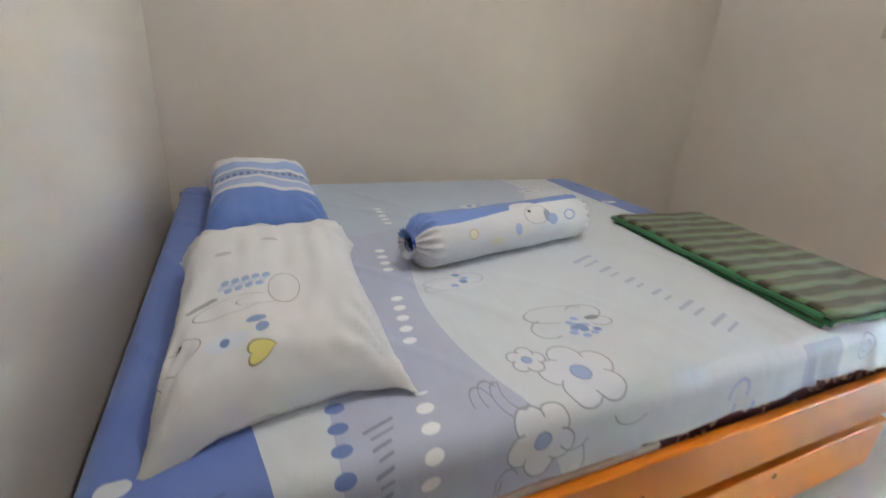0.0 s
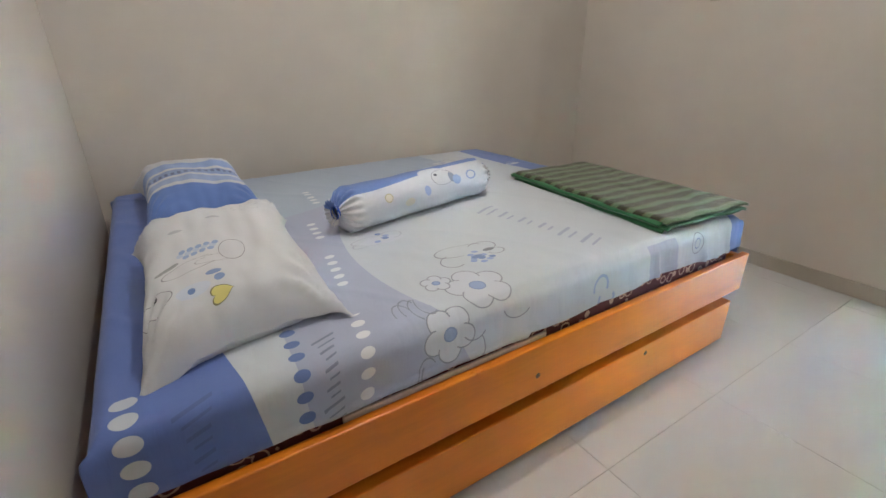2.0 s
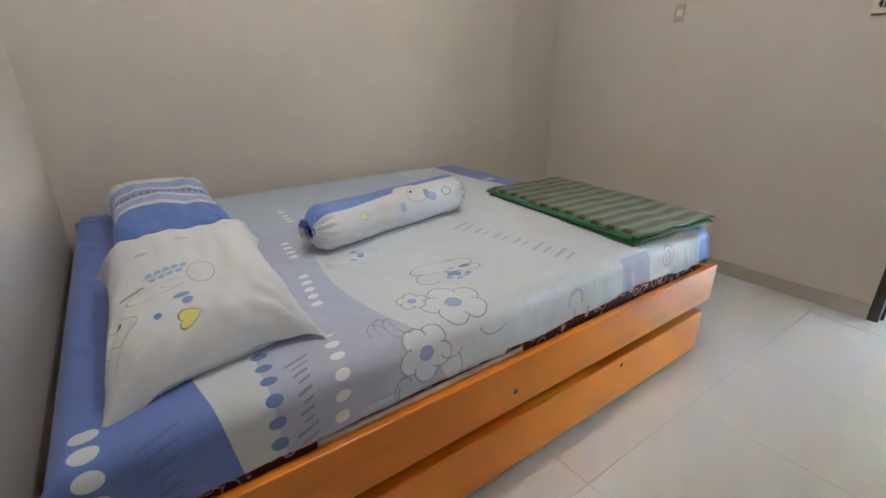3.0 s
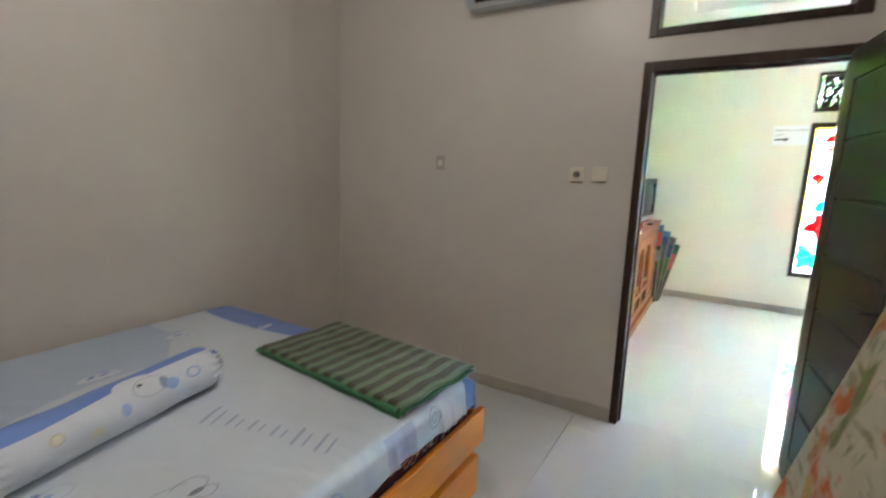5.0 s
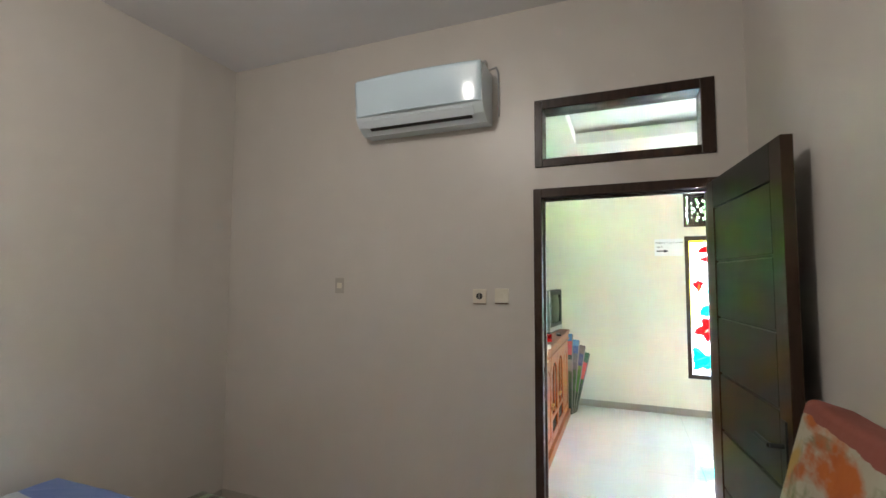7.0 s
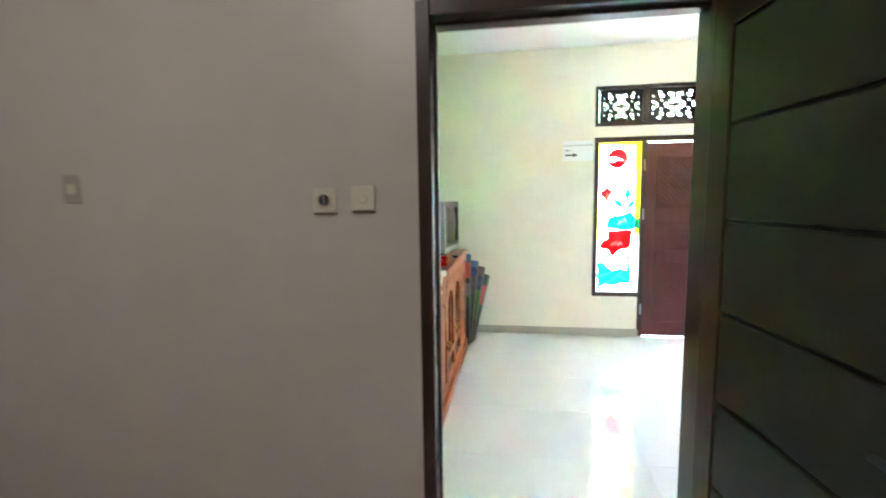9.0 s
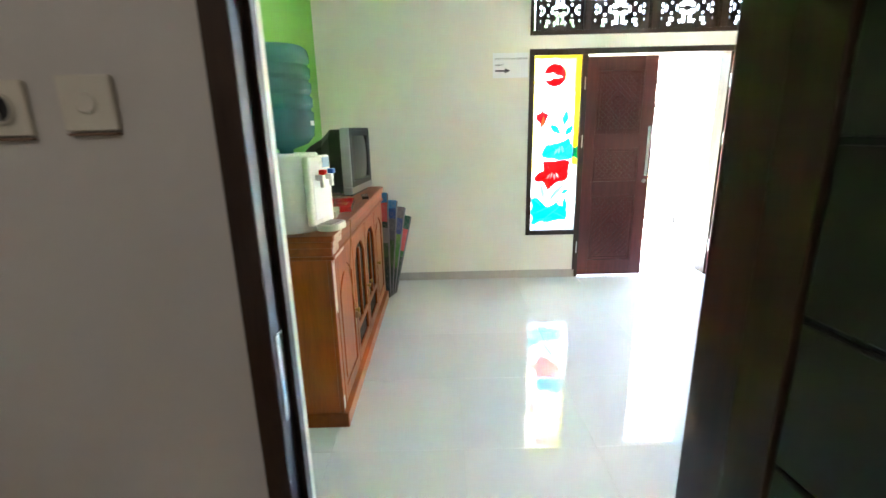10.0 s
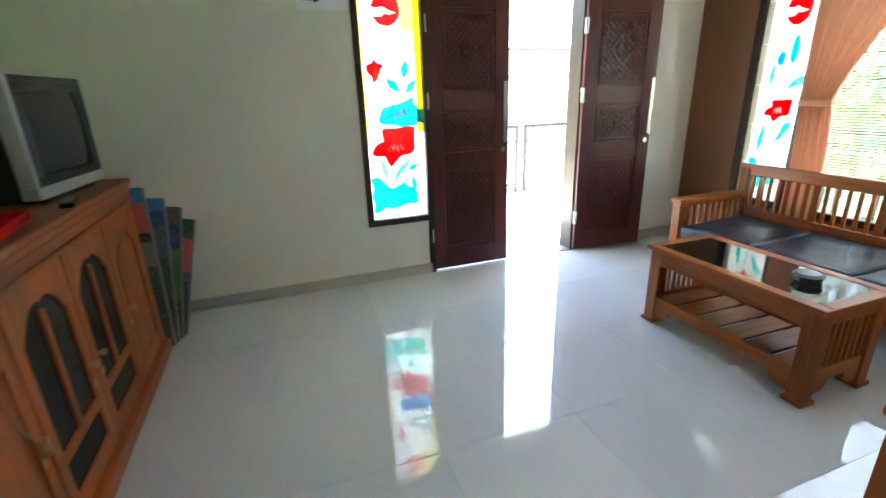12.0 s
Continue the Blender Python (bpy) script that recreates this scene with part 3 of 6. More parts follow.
def carved_leaf(name, at, label, flip):
    """Front door leaf: three carved panels, long pull handle, hinges."""
    ob = thing(name, at, label, "door", "front door leaves")
    w, t, h = 0.645, 0.04, 2.02
    zs = [(0.17, 0.80), (0.93, 1.23), (1.36, 1.90)]
    part("stile", box(0, 0.115, -t / 2, t / 2, 0.02, h, bevel=0.003), M_MAHOG, ob)
    part("stile", box(w - 0.115, w, -t / 2, t / 2, 0.02, h, bevel=0.003), M_MAHOG, ob)
    for a, b in ((0.02, zs[0][0]), (zs[0][1], zs[1][0]), (zs[1][1], zs[2][0]), (zs[2][1], h)):
        part("rail", box(0.115, w - 0.115, -t / 2, t / 2, a, b, bevel=0.003), M_MAHOG, ob)
    for a, b in zs:
        p = part("panel", box(0.115, w - 0.115, -0.007, 0.007, a, b), M_MAHOG, ob)
        bm = bmesh.new()
        for sy in (-1, 1):
            y = sy * 0.012
            lo, hi = (0.130, w - 0.130), (a + 0.018, b - 0.018)
            for r in ((lo[0], lo[1], hi[0], hi[0] + 0.012), (lo[0], lo[1], hi[1] - 0.012, hi[1]), (lo[0], lo[0] + 0.012, hi[0], hi[1]), (lo[1] - 0.012, lo[1], hi[0], hi[1])):
                add_box(bm, r[0], r[1], y - 0.006, y + 0.006, r[2], r[3], bevel=0.003, seg=1)
            cx, cz = w / 2, (a + b) / 2
            hw, hh = (lo[1] - lo[0]) / 2 - 0.02, (hi[1] - hi[0]) / 2 - 0.02
            step = 0.052
            for sl in (1, -1):
                for k in range(-16, 17):
                    c = k * step
                    pts = []
                    for q in range(41):
                        px = -hw + 2 * hw * q / 40
                        pz = sl * px + c
                        if abs(pz) <= hh:
                            pts.append((px, pz))
                    if len(pts) > 3:
                        (x0, z0), (x1, z1) = pts[0], pts[-1]
                        ln = math.hypot(x1 - x0, z1 - z0) / 2
                        add_box(bm, -ln, ln, y - 0.006, y + 0.006, -0.005, 0.005, turn=pose(cx + (x0 + x1) / 2, 0, cz + (z0 + z1) / 2, 0, -math.degrees(math.atan2(z1 - z0, x1 - x0)), 0))
            if b - a > 0.4:
                for q in range(4):
                    a0, a1 = radians(90 * q), radians(90 * q + 90)
                    p0, p1 = (0.105 * math.cos(a0), 0.125 * math.sin(a0)), (0.105 * math.cos(a1), 0.125 * math.sin(a1))
                    add_box(bm, -0.082, 0.082, y - 0.010, y + 0.010, -0.006, 0.006, turn=pose(cx + (p0[0] + p1[0]) / 2, 0, cz + (p0[1] + p1[1]) / 2, 0, -math.degrees(math.atan2(p1[1] - p0[1], p1[0] - p0[0])), 0))
            ring = lathe([(0.050, -0.010), (0.062, 0.0), (0.050, 0.010), (0.036, 0.004), (0.0001, 0.006)], 24, False) if b - a > 0.4 else lathe([(0.022, -0.008), (0.030, 0.0), (0.018, 0.008), (0.0001, 0.006)], 20, False)
            moved(ring, pose(cx, y, cz, 90 * sy, 0, 0))
            tmp = bpy.data.meshes.new("t")
            ring.to_mesh(tmp)
            ring.free()
            bm.from_mesh(tmp)
            bpy.data.meshes.remove(tmp)
        part("carving", bm, M_MAHOG, p)
    for sy in (-1, 1):
        hd = part("pull_handle", box(w - 0.066, w - 0.036, sy * 0.062 - 0.006, sy * 0.062 + 0.006, 0.98, 1.42, bevel=0.004), M_STEEL, ob, "long steel pull handle")
        for z in (1.07, 1.33):
            part("mount", rod((w - 0.048, sy * t / 2, z), (w - 0.048, sy * 0.06, z), 0.011), M_STEEL, hd)
    part("lock", join(rod((w - 0.05, -t / 2 - 0.012, 0.93), (w - 0.05, t / 2 + 0.012, 0.93), 0.02, 16)), M_STEEL, ob, "round steel lock")
    for z in (0.30, 1.30, 1.80):
        part("hinge", join(lathe([(0.008, z - 0.055), (0.008, z + 0.055)], 10), box(0, 0.010, -t / 2 - 0.003, -t / 2, z - 0.055, z + 0.055)), M_HINGE, ob)
    return ob


carved_leaf("front_door_leaf", pose(XF + 0.010, -1.430, 0, 0, 0, -90), "mahogany front door leaf with carved panels, shut", 1)
carved_leaf("front_door_leaf", pose(XF - 0.030, -2.712, 0, 0, 0, -96), "mahogany carved door leaf folded open against wall", -1)
fixed(part("threshold", box(XF - 0.005, XF1 + 0.02, -2.70, -1.455, -0.02, 0.006, bevel=0.002), M_SKIRT), "tiled front door threshold", "threshold")

# ---- window wall ----
win = thing("window_4", (0, 0, 0), "dark framed window with stained glass and clear panes", "window", kind="structure")
Y0, Y1 = YW - 0.06, YW + 0.012
part("window_frame", boxes([(2.98, 3.03, Y0, Y1, 0.43, 2.20), (0.75, 0.80, Y0, Y1, 0.43, 2.20), (0.80, 2.98, Y0, Y1, 0.43, 0.48), (0.80, 2.98, Y0, Y1, 2.15, 2.20),
                            (2.55, 2.61, Y0, Y1, 0.48, 2.15), (1.17, 1.23, Y0, Y1, 0.48, 2.15)], 0.004), M_FRAME, win)
stained(win, "y", YW - 0.03, -1, 2.98, 0.48, 0.37, 1.67, False)
# unseen side light, left clear to pass a narrow beam into the bedroom
pane = part("pane", box(0.80, 1.17, YW - 0.033, YW - 0.028, 0.48, 2.15), G_CLEAR, win, "clear glass pane")
pane.visible_shadow = False
pane = part("pane", box(1.23, 2.55, YW - 0.033, YW - 0.028, 0.48, 2.15), G_CLEAR, win, "clear glass pane")
pane.visible_shadow = False


def cloth(name, c, var=0.12, sheen=0.3, back=0.0):
    b = Mix(name)
    weave = b.noise(500.0, 2)
    f = b.math("ADD", b.math("MULTIPLY", b.noise(4.0, 4), 0.7), b.math("MULTIPLY", weave, 0.3))
    b.bump(weave, 0.2, 0.0006)
    return b.done(b.blend(f, scaled(c, 1 - var), scaled(c, 1 + var)), 0.75, 0.0, Sheen_Weight=sheen, Transmission_Weight=0.0)


def drape_material():
    b = Mix("peach_curtain")
    out = b.nt.nodes["Material Output"]
    col = b.blend(b.noise(3.0, 4, "Object", (6, 6, 1)), (0.62, 0.33, 0.21), (0.74, 0.42, 0.27))
    b.done(col, 0.5, 0.0, Sheen_Weight=0.3)
    tl = b.node("ShaderNodeBsdfTranslucent", Color=col)
    m = b.node("ShaderNodeMixShader")
    m.inputs[0].default_value = 0.3
    b.nt.links.new(b.bsdf.outputs[0], m.inputs[1]), b.nt.links.new(tl.outputs[0], m.inputs[2]), b.nt.links.new(m.outputs[0], out.inputs[0])
    return b.mat


M_DRAPE = drape_material()
M_TIE = cloth("peach_tie", (0.55, 0.27, 0.16))


def curtain(x_edge, width, side, label):
    """A gathered curtain, tied back towards x_edge."""
    ob = thing("curtain", (0, 0, 0), label, "curtain", "window curtains")
    zt, ztie, zb = 2.28, 1.21, 0.30

    def place(u, v):
        z = zt + (zb - zt) * v
        if z > ztie:
            k = ((z - ztie) / (zt - ztie)) ** 1.25
            wd = 0.19 + (width - 0.19) * k
        else:
            k = (ztie - z) / (ztie - zb)
            wd = 0.19 + 0.06 * k ** 0.7
        amp = 0.010 + 0.022 * wd / width + 0.012 * (1 - abs(2 * v - 1))
        y = YW + 0.075 + amp * math.sin(u * 46 + 0.7 * math.sin(4 * v)) + 0.008 * math.sin(u * 19 + 5 * v)
        return (x_edge - side * wd * u + 0.01 * math.sin(7 * v), y, z)

    grid_mesh("drape", 160, 48, place, M_DRAPE, ob)
    part("tie_band", box(x_edge - side * 0.205 if side > 0 else x_edge - 0.015, x_edge + 0.015 if side > 0 else x_edge + 0.205, YW + 0.035, YW + 0.115, ztie - 0.022, ztie + 0.022, bevel=0.016, turn=None), M_TIE, ob, "pale fabric tie band")
    return ob


curtain(2.545, 0.85, 1, "peach orange curtain tied back at the window")
curtain(1.13, 0.36, -1, "peach orange curtain tied back at far side")
rail = thing("curtain_rail", (0, 0, 0), "slim steel curtain rail above the window", "curtain rail")
part("rail", rod((0.6, YW + 0.075, 2.30), (3.05, YW + 0.075, 2.30), 0.012), M_STEEL, rail)
for x in (0.7, 1.85, 2.98):
    part("bracket", box(x - 0.01, x + 0.01, YW, YW + 0.075, 2.29, 2.31), M_STEEL, rail)

# ---- bed ----
def sheet_material():
    """Printed cotton: blue, white and lavender waves, rows of dots, plain motifs."""
    b = Mix("printed_bedsheet")
    u, v = b.uv()
    BLUE, WHITE, LAV, GREY, DOT = (0.085, 0.155, 0.46), (0.53, 0.575, 0.62), (0.375, 0.415, 0.55), (0.39, 0.47, 0.58), (0.10, 0.17, 0.42)

    def wave(x0, amp, freq, ph):
        return b.math("ADD", x0, b.math("MULTIPLY", amp, b.math("SINE", b.math("ADD", b.math("MULTIPLY", v, freq), ph))))

    def right_of(edge):
        return b.math("GREATER_THAN", u, edge)

    col = b.blend(right_of(wave(-2.93, 0.045, 4.0, 0.6)), BLUE, WHITE)
    col = b.blend(right_of(wave(-2.80, 0.025, 6.0, 1.0)), col, LAV)
    col = b.blend(right_of(wave(-2.36, 0.17, 2.6, 2.2)), col, WHITE)
    far = b.math("GREATER_THAN", b.math("ADD", v, b.math("MULTIPLY", 0.12, b.math("SINE", b.math("MULTIPLY", u, 4.0)))), 1.62)
    far = b.math("MULTIPLY", far, b.math("LESS_THAN", u, wave(-1.62, 0.2, 3.2, 0.0)))
    col = b.blend(b.math("MULTIPLY", far, right_of(-2.9)), col, GREY)
    col = b.blend(right_of(wave(-1.52, 0.05, 5.0, 0.2)), col, WHITE)
    side = b.math("LESS_THAN", v, 0.60)
    col = b.blend(b.math("MULTIPLY", side, b.math("MULTIPLY", right_of(-1.66), b.math("LESS_THAN", u, -1.5))), col, LAV)
    col = b.blend(right_of(wave(-1.20, 0.08, 2.7, -0.69)), col, (0.12, 0.20, 0.50))

    def disc(cx, cy, rx, ry):
        dx = b.math("DIVIDE", b.math("SUBTRACT", u, cx), rx)
        dy = b.math("DIVIDE", b.math("SUBTRACT", v, cy), ry)
        return b.math("ADD", b.math("MULTIPLY", dx, dx), b.math("MULTIPLY", dy, dy))

    def dots(x0, lean, v0, v1, r, c):
        nonlocal col
        px = b.math("ADD", x0, b.math("MULTIPLY", lean, b.math("SUBTRACT", v, v0)))
        m = b.math("SUBTRACT", b.math("MODULO", b.math("SUBTRACT", v, v0), 0.047), 0.0235)
        dx = b.math("SUBTRACT", u, px)
        inside = b.math("LESS_THAN", b.math("ADD", b.math("MULTIPLY", b.math("MULTIPLY", dx, dx), 0.55), b.math("MULTIPLY", m, m)), r * r)
        inside = b.math("MULTIPLY", inside, b.math("MULTIPLY", b.math("GREATER_THAN", v, v0), b.math("LESS_THAN", v, v1)))
        col = b.blend(inside, col, c)

    dots(-3.125, 0.0, 0.36, 0.68, 0.017, WHITE)
    dots(-2.83, 0.06, 0.42, 0.74, 0.013, DOT)
    dots(-2.70, 0.16, 0.42, 0.72, 0.013, (0.74, 0.76, 0.78))
    dots(-2.62, 0.16, 0.86, 1.09, 0.012, (0.74, 0.76, 0.78))
    dots(-2.56, 0.10, 1.22, 1.42, 0.012, (0.74, 0.76, 0.78))
    dots(-2.44, 0.06, 1.62, 1.84, 0.012, (0.74, 0.76, 0.78))

    W, INK, PALE = (0.57, 0.60, 0.66), (0.20, 0.21, 0.26), (0.36, 0.38, 0.45)
    NAVY, SKYB = (0.12, 0.20, 0.44), (0.26, 0.35, 0.60)

    def loop(cx, cy, rx, ry, a0=0.0, a1=360.0, c=INK, wide=0.004):
        """A thin pen line along part of an oval."""
        nonlocal col
        d = b.math("SQRT", disc(cx, cy, rx, ry))
        on = b.math("LESS_THAN", b.math("ABSOLUTE", b.math("SUBTRACT", d, 1.0)), wide / (rx + ry))
        if a1 - a0 < 360:
            ang = b.math("ARCTAN2", b.math("SUBTRACT", v, cy), b.math("SUBTRACT", u, cx))
            turn = b.math("FLOORED_MODULO", b.math("SUBTRACT", ang, radians(a0)), 2 * math.pi)
            on = b.math("MULTIPLY", on, b.math("LESS_THAN", turn, radians(a1 - a0)))
        col = b.blend(b.math("MULTIPLY", on, 0.8), col, c)

    def fill(cx, cy, rx, ry, c):
        nonlocal col
        col = b.blend(b.math("LESS_THAN", disc(cx, cy, rx, ry), 1.0), col, c)

    def posy(cx, cy, n, size, seed):
        """A bunch of small printed blossoms."""
        rnd = random.Random(seed)
        for k in range(n):
            fill(cx + rnd.gauss(0, size), cy + rnd.gauss(0, size * 0.7), 0.012, 0.009, NAVY if k % 3 == 0 else SKYB)

    def bloom(cx, cy, r, turn, c=INK):
        """An open flower of five pen-drawn petals."""
        for k in range(5):
            w = radians(turn + 72 * k)
            px, py = cx + r * 0.62 * math.cos(w), cy + r * 0.62 * math.sin(w)
            fill(px, py, r * 0.46, r * 0.46, W)
            loop(px, py, r * 0.47, r * 0.47, turn + 72 * k - 110, turn + 72 * k + 110, c)
        fill(cx, cy, r * 0.24, r * 0.24, SKYB), loop(cx, cy, r * 0.26, r * 0.26, 0, 360, NAVY)

    # large flowers with loose ribbons by the edge of the bed
    bloom(-2.31, 0.675, 0.085, 20), bloom(-2.46, 0.555, 0.070, 50), bloom(-2.40, 0.745, 0.040, 0)
    for k in range(4):
        loop(-2.55 + 0.022 * k, 0.655 + 0.010 * (k % 2), 0.022, 0.045, 20 + 30 * k, 200 + 30 * k)
    loop(-2.50, 0.470, 0.05, 0.04, 150, 330), loop(-2.385, 0.545, 0.035, 0.03, 200, 340), loop(-2.53, 0.455, 0.03, 0.06, 60, 200)
    loop(-2.40, 0.490, 0.045, 0.05, 250, 400), loop(-2.24, 0.575, 0.05, 0.04, 190, 330)
    # bunch of blossoms with a ribbon
    posy(-2.200, 0.815, 16, 0.026, 4)
    loop(-2.22, 0.885, 0.095, 0.040, 10, 250), loop(-2.14, 0.880, 0.050, 0.035, -60, 150), loop(-2.285, 0.830, 0.040, 0.035, 90, 300), loop(-2.12, 0.830, 0.03, 0.02, 180, 420)
    fill(-2.135, 0.850, 0.022, 0.010, (0.16, 0.17, 0.20))
    for cx, cy, n, r, seed in ((-2.42, 1.115, 5, 0.05, 8), (-2.02, 1.80, 6, 0.05, 9), (-1.58, 2.02, 6, 0.05, 10), (-1.26, 1.80, 5, 0.035, 12), (-1.72, 1.62, 5, 0.05, 13)):
        fill(cx + 0.03, cy - 0.01, r * 1.6, r * 0.6, W)
        loop(cx, cy, r * 1.5, r * 0.7, 20, 300, PALE), loop(cx + r * 1.6, cy + 0.02, r * 0.7, r * 0.6, -100, 160, PALE), loop(cx - r, cy - r * 0.5, r * 0.6, r * 0.35, 100, 330, PALE)
        posy(cx + r * 0.6, cy, n, r * 0.5, seed)
    loop(-1.375, 0.545, 0.035, 0.045), loop(-1.375, 0.545, 0.016, 0.022, 0, 360, NAVY), loop(-1.90, 0.520, 0.030, 0.040, -30, 210, SKYB, 0.010), loop(-1.875, 0.470, 0.030, 0.030, 150, 390, SKYB, 0.010)
    def slash(cx, cy, half, lean, c, w=0.0042):
        """A straight pen stroke across the bed."""
        nonlocal col
        off = b.math("SUBTRACT", b.math("SUBTRACT", v, cy), b.math("MULTIPLY", lean, b.math("SUBTRACT", u, cx)))
        on = b.math("MULTIPLY", b.math("LESS_THAN", b.math("ABSOLUTE", off), w), b.math("LESS_THAN", b.math("ABSOLUTE", b.math("SUBTRACT", u, cx)), half))
        col = b.blend(b.math("MULTIPLY", 0.85, on), col, c)

    def bar_row(x0, v0, dx, dv, size, c):
        """Plain slanted bars in place of printed script."""
        for k, r in enumerate((1.3, 0.8, 0.7, 0.7, 1.1, 1.2)):
            slash(x0 + dx * k, v0 + dv * k, size * r, 0.35, c, abs(dv) * 0.085)
            slash(x0 + dx * k + 0.1 * size, v0 + dv * (k + 0.45), size * r * 0.75, 0.35, c, abs(dv) * 0.06)

    bar_row(-1.90, 1.17, 0.022, -0.085, 0.040, (0.31, 0.35, 0.48))
    bar_row(-2.750, 0.665, -0.004, -0.042, 0.022, (0.17, 0.19, 0.28))
    bar_row(-3.02, 0.60, 0.0, -0.05, 0.028, (0.06, 0.11, 0.33))
    weave = b.noise(700.0, 2)
    soft = b.noise(7.0, 5)
    col = b.blend(b.math("MULTIPLY", soft, 0.14), col, (0.40, 0.42, 0.50))
    b.bump(b.math("ADD", b.math("MULTIPLY", weave, 0.1), b.math("ADD", b.math("MULTIPLY", soft, 1.2), b.math("MULTIPLY", b.noise(5.0, 4, "Object", (5, 1.2, 1)), 1.1))), 0.4, 0.007)
    return b.done(col, 0.62, 0.0, Sheen_Weight=0.15)


def pillow_material(kind):
    b = Mix("pillow_" + kind)
    u, v = b.uv()
    WHITE = (0.575, 0.585, 0.615)

    def disc(cx, cy, rx, ry):
        dx = b.math("DIVIDE", b.math("SUBTRACT", u, cx), rx)
        dy = b.math("DIVIDE", b.math("SUBTRACT", v, cy), ry)
        return b.math("ADD", b.math("MULTIPLY", dx, dx), b.math("MULTIPLY", dy, dy))

    def spot(col, cx, cy, rx, ry, c, hi=1.0, lo=0.0):
        d = disc(cx, cy, rx, ry)
        return b.blend(b.math("MULTIPLY", b.math("LESS_THAN", d, hi), b.math("GREATER_THAN", d, lo)), col, c)

    def band(col, lo, hi, c):
        w = b.math("ADD", v, b.math("MULTIPLY", 0.04, b.math("SINE", b.math("MULTIPLY", u, 3.0))))
        return b.blend(b.math("MULTIPLY", b.math("GREATER_THAN", w, lo), b.math("LESS_THAN", w, hi)), col, c)

    if kind == "striped":
        col = band(WHITE, -2.0, -0.52, (0.10, 0.19, 0.50))
        col = band(col, -0.44, -0.28, (0.30, 0.38, 0.58))
        col = band(col, -0.22, -0.02, (0.22, 0.30, 0.53))
        col = band(col, 0.06, 0.36, (0.24, 0.35, 0.62))
        dash = b.math("LESS_THAN", b.math("MODULO", b.math("ADD", u, 4.0), 0.11), 0.06)
        col = b.blend(b.math("MULTIPLY", dash, b.math("MULTIPLY", b.math("GREATER_THAN", v, -0.16), b.math("LESS_THAN", v, -0.08))), col, (0.08, 0.11, 0.25))
    elif kind == "plain_print":
        col = WHITE
        line = (0.20, 0.20, 0.22)
        for cx, cy, rx, ry in ((-0.74, -0.66, 0.20, 0.08), (-0.34, -0.44, 0.30, 0.08), (-0.08, -0.44, 0.22, 0.05), (0.08, -0.36, 0.13, 0.15), (0.34, 0.42, 0.10, 0.05), (0.48, 0.50, 0.12, 0.04), (0.42, 0.36, 0.16, 0.03)):
            col = spot(col, cx, cy, rx, ry, line, 1.0, 0.91)
            col = spot(col, cx, cy, rx, ry, WHITE, 0.91)
        for k in range(14):
            col = spot(col, -0.42 + 0.028 * k, -0.24 + 0.045 * math.sin(k * 2.1), 0.035, 0.026, (0.26, 0.35, 0.56) if k % 3 else (0.42, 0.49, 0.62))
        for k in range(4):
            col = spot(col, -0.66 + 0.055 * k, -0.36 + 0.012 * k, 0.05, 0.018, (0.28, 0.29, 0.30))
        col = spot(col, -0.72, -0.62, 0.03, 0.022, (0.06, 0.06, 0.08))
        col = spot(col, -0.36, -0.70, 0.16, 0.05, (0.54, 0.59, 0.68))
        col = spot(col, -0.38, -0.70, 0.035, 0.022, (0.13, 0.21, 0.44))
        col = spot(col, -0.15, -0.61, 0.075, 0.022, (0.20, 0.28, 0.50))
        col = spot(col, -0.11, -0.67, 0.05, 0.03, (0.20, 0.28, 0.50))
        for cx, cy in ((-0.42, 0.12), (0.0, 0.22), (-0.05, 0.55)):
            col = spot(col, cx, cy, 0.08, 0.022, (0.40, 0.42, 0.46))

        def heart(cx, cy, rx, ry, c):
            dx = b.math("DIVIDE", b.math("SUBTRACT", v, cy), ry)
            dy = b.math("SUBTRACT", b.math("DIVIDE", b.math("SUBTRACT", cx, u), rx), b.math("MULTIPLY", 0.75, b.math("SQRT", b.math("ABSOLUTE", dx))))
            return b.blend(b.math("LESS_THAN", b.math("ADD", b.math("MULTIPLY", dx, dx), b.math("MULTIPLY", dy, dy)), 1.0), col, c)

        col = heart(-0.10, -0.80, 0.095, 0.062, (0.22, 0.21, 0.12))
        col = heart(-0.10, -0.80, 0.085, 0.054, (0.66, 0.60, 0.20))
    else:
        col = WHITE
        stripe = b.math("MULTIPLY", b.math("GREATER_THAN", v, 0.04), b.math("LESS_THAN", v, b.math("ADD", b.math("SUBTRACT", 0.345, b.math("MULTIPLY", 0.05, u)), b.math("MULTIPLY", 0.02, b.math("SINE", b.math("MULTIPLY", u, 7.0))))))
        col = b.blend(stripe, col, (0.13, 0.22, 0.52))
        line = (0.20, 0.20, 0.24)
        col = spot(col, 0.55, 0.33, 0.085, 0.075, WHITE)
        col = spot(col, 0.60, 0.38, 0.07, 0.07, (0.58, 0.59, 0.60))
        col = spot(col, 0.60, 0.38, 0.07, 0.07, line, 1.0, 0.92)
        col = spot(col, 0.66, 0.40, 0.020, 0.045, (0.24, 0.28, 0.36))
        col = spot(col, 0.69, 0.43, 0.030, 0.040, (0.28, 0.37, 0.58))
        col = spot(col, 0.565, 0.35, 0.010, 0.012, (0.05, 0.05, 0.07))
        col = spot(col, 0.24, 0.44, 0.022, 0.032, (0.45, 0.40, 0.22))
        col = spot(col, 0.24, 0.44, 0.018, 0.026, (0.66, 0.62, 0.50))
        col = spot(col, 0.36, 0.51, 0.030, 0.030, (0.62, 0.58, 0.48))
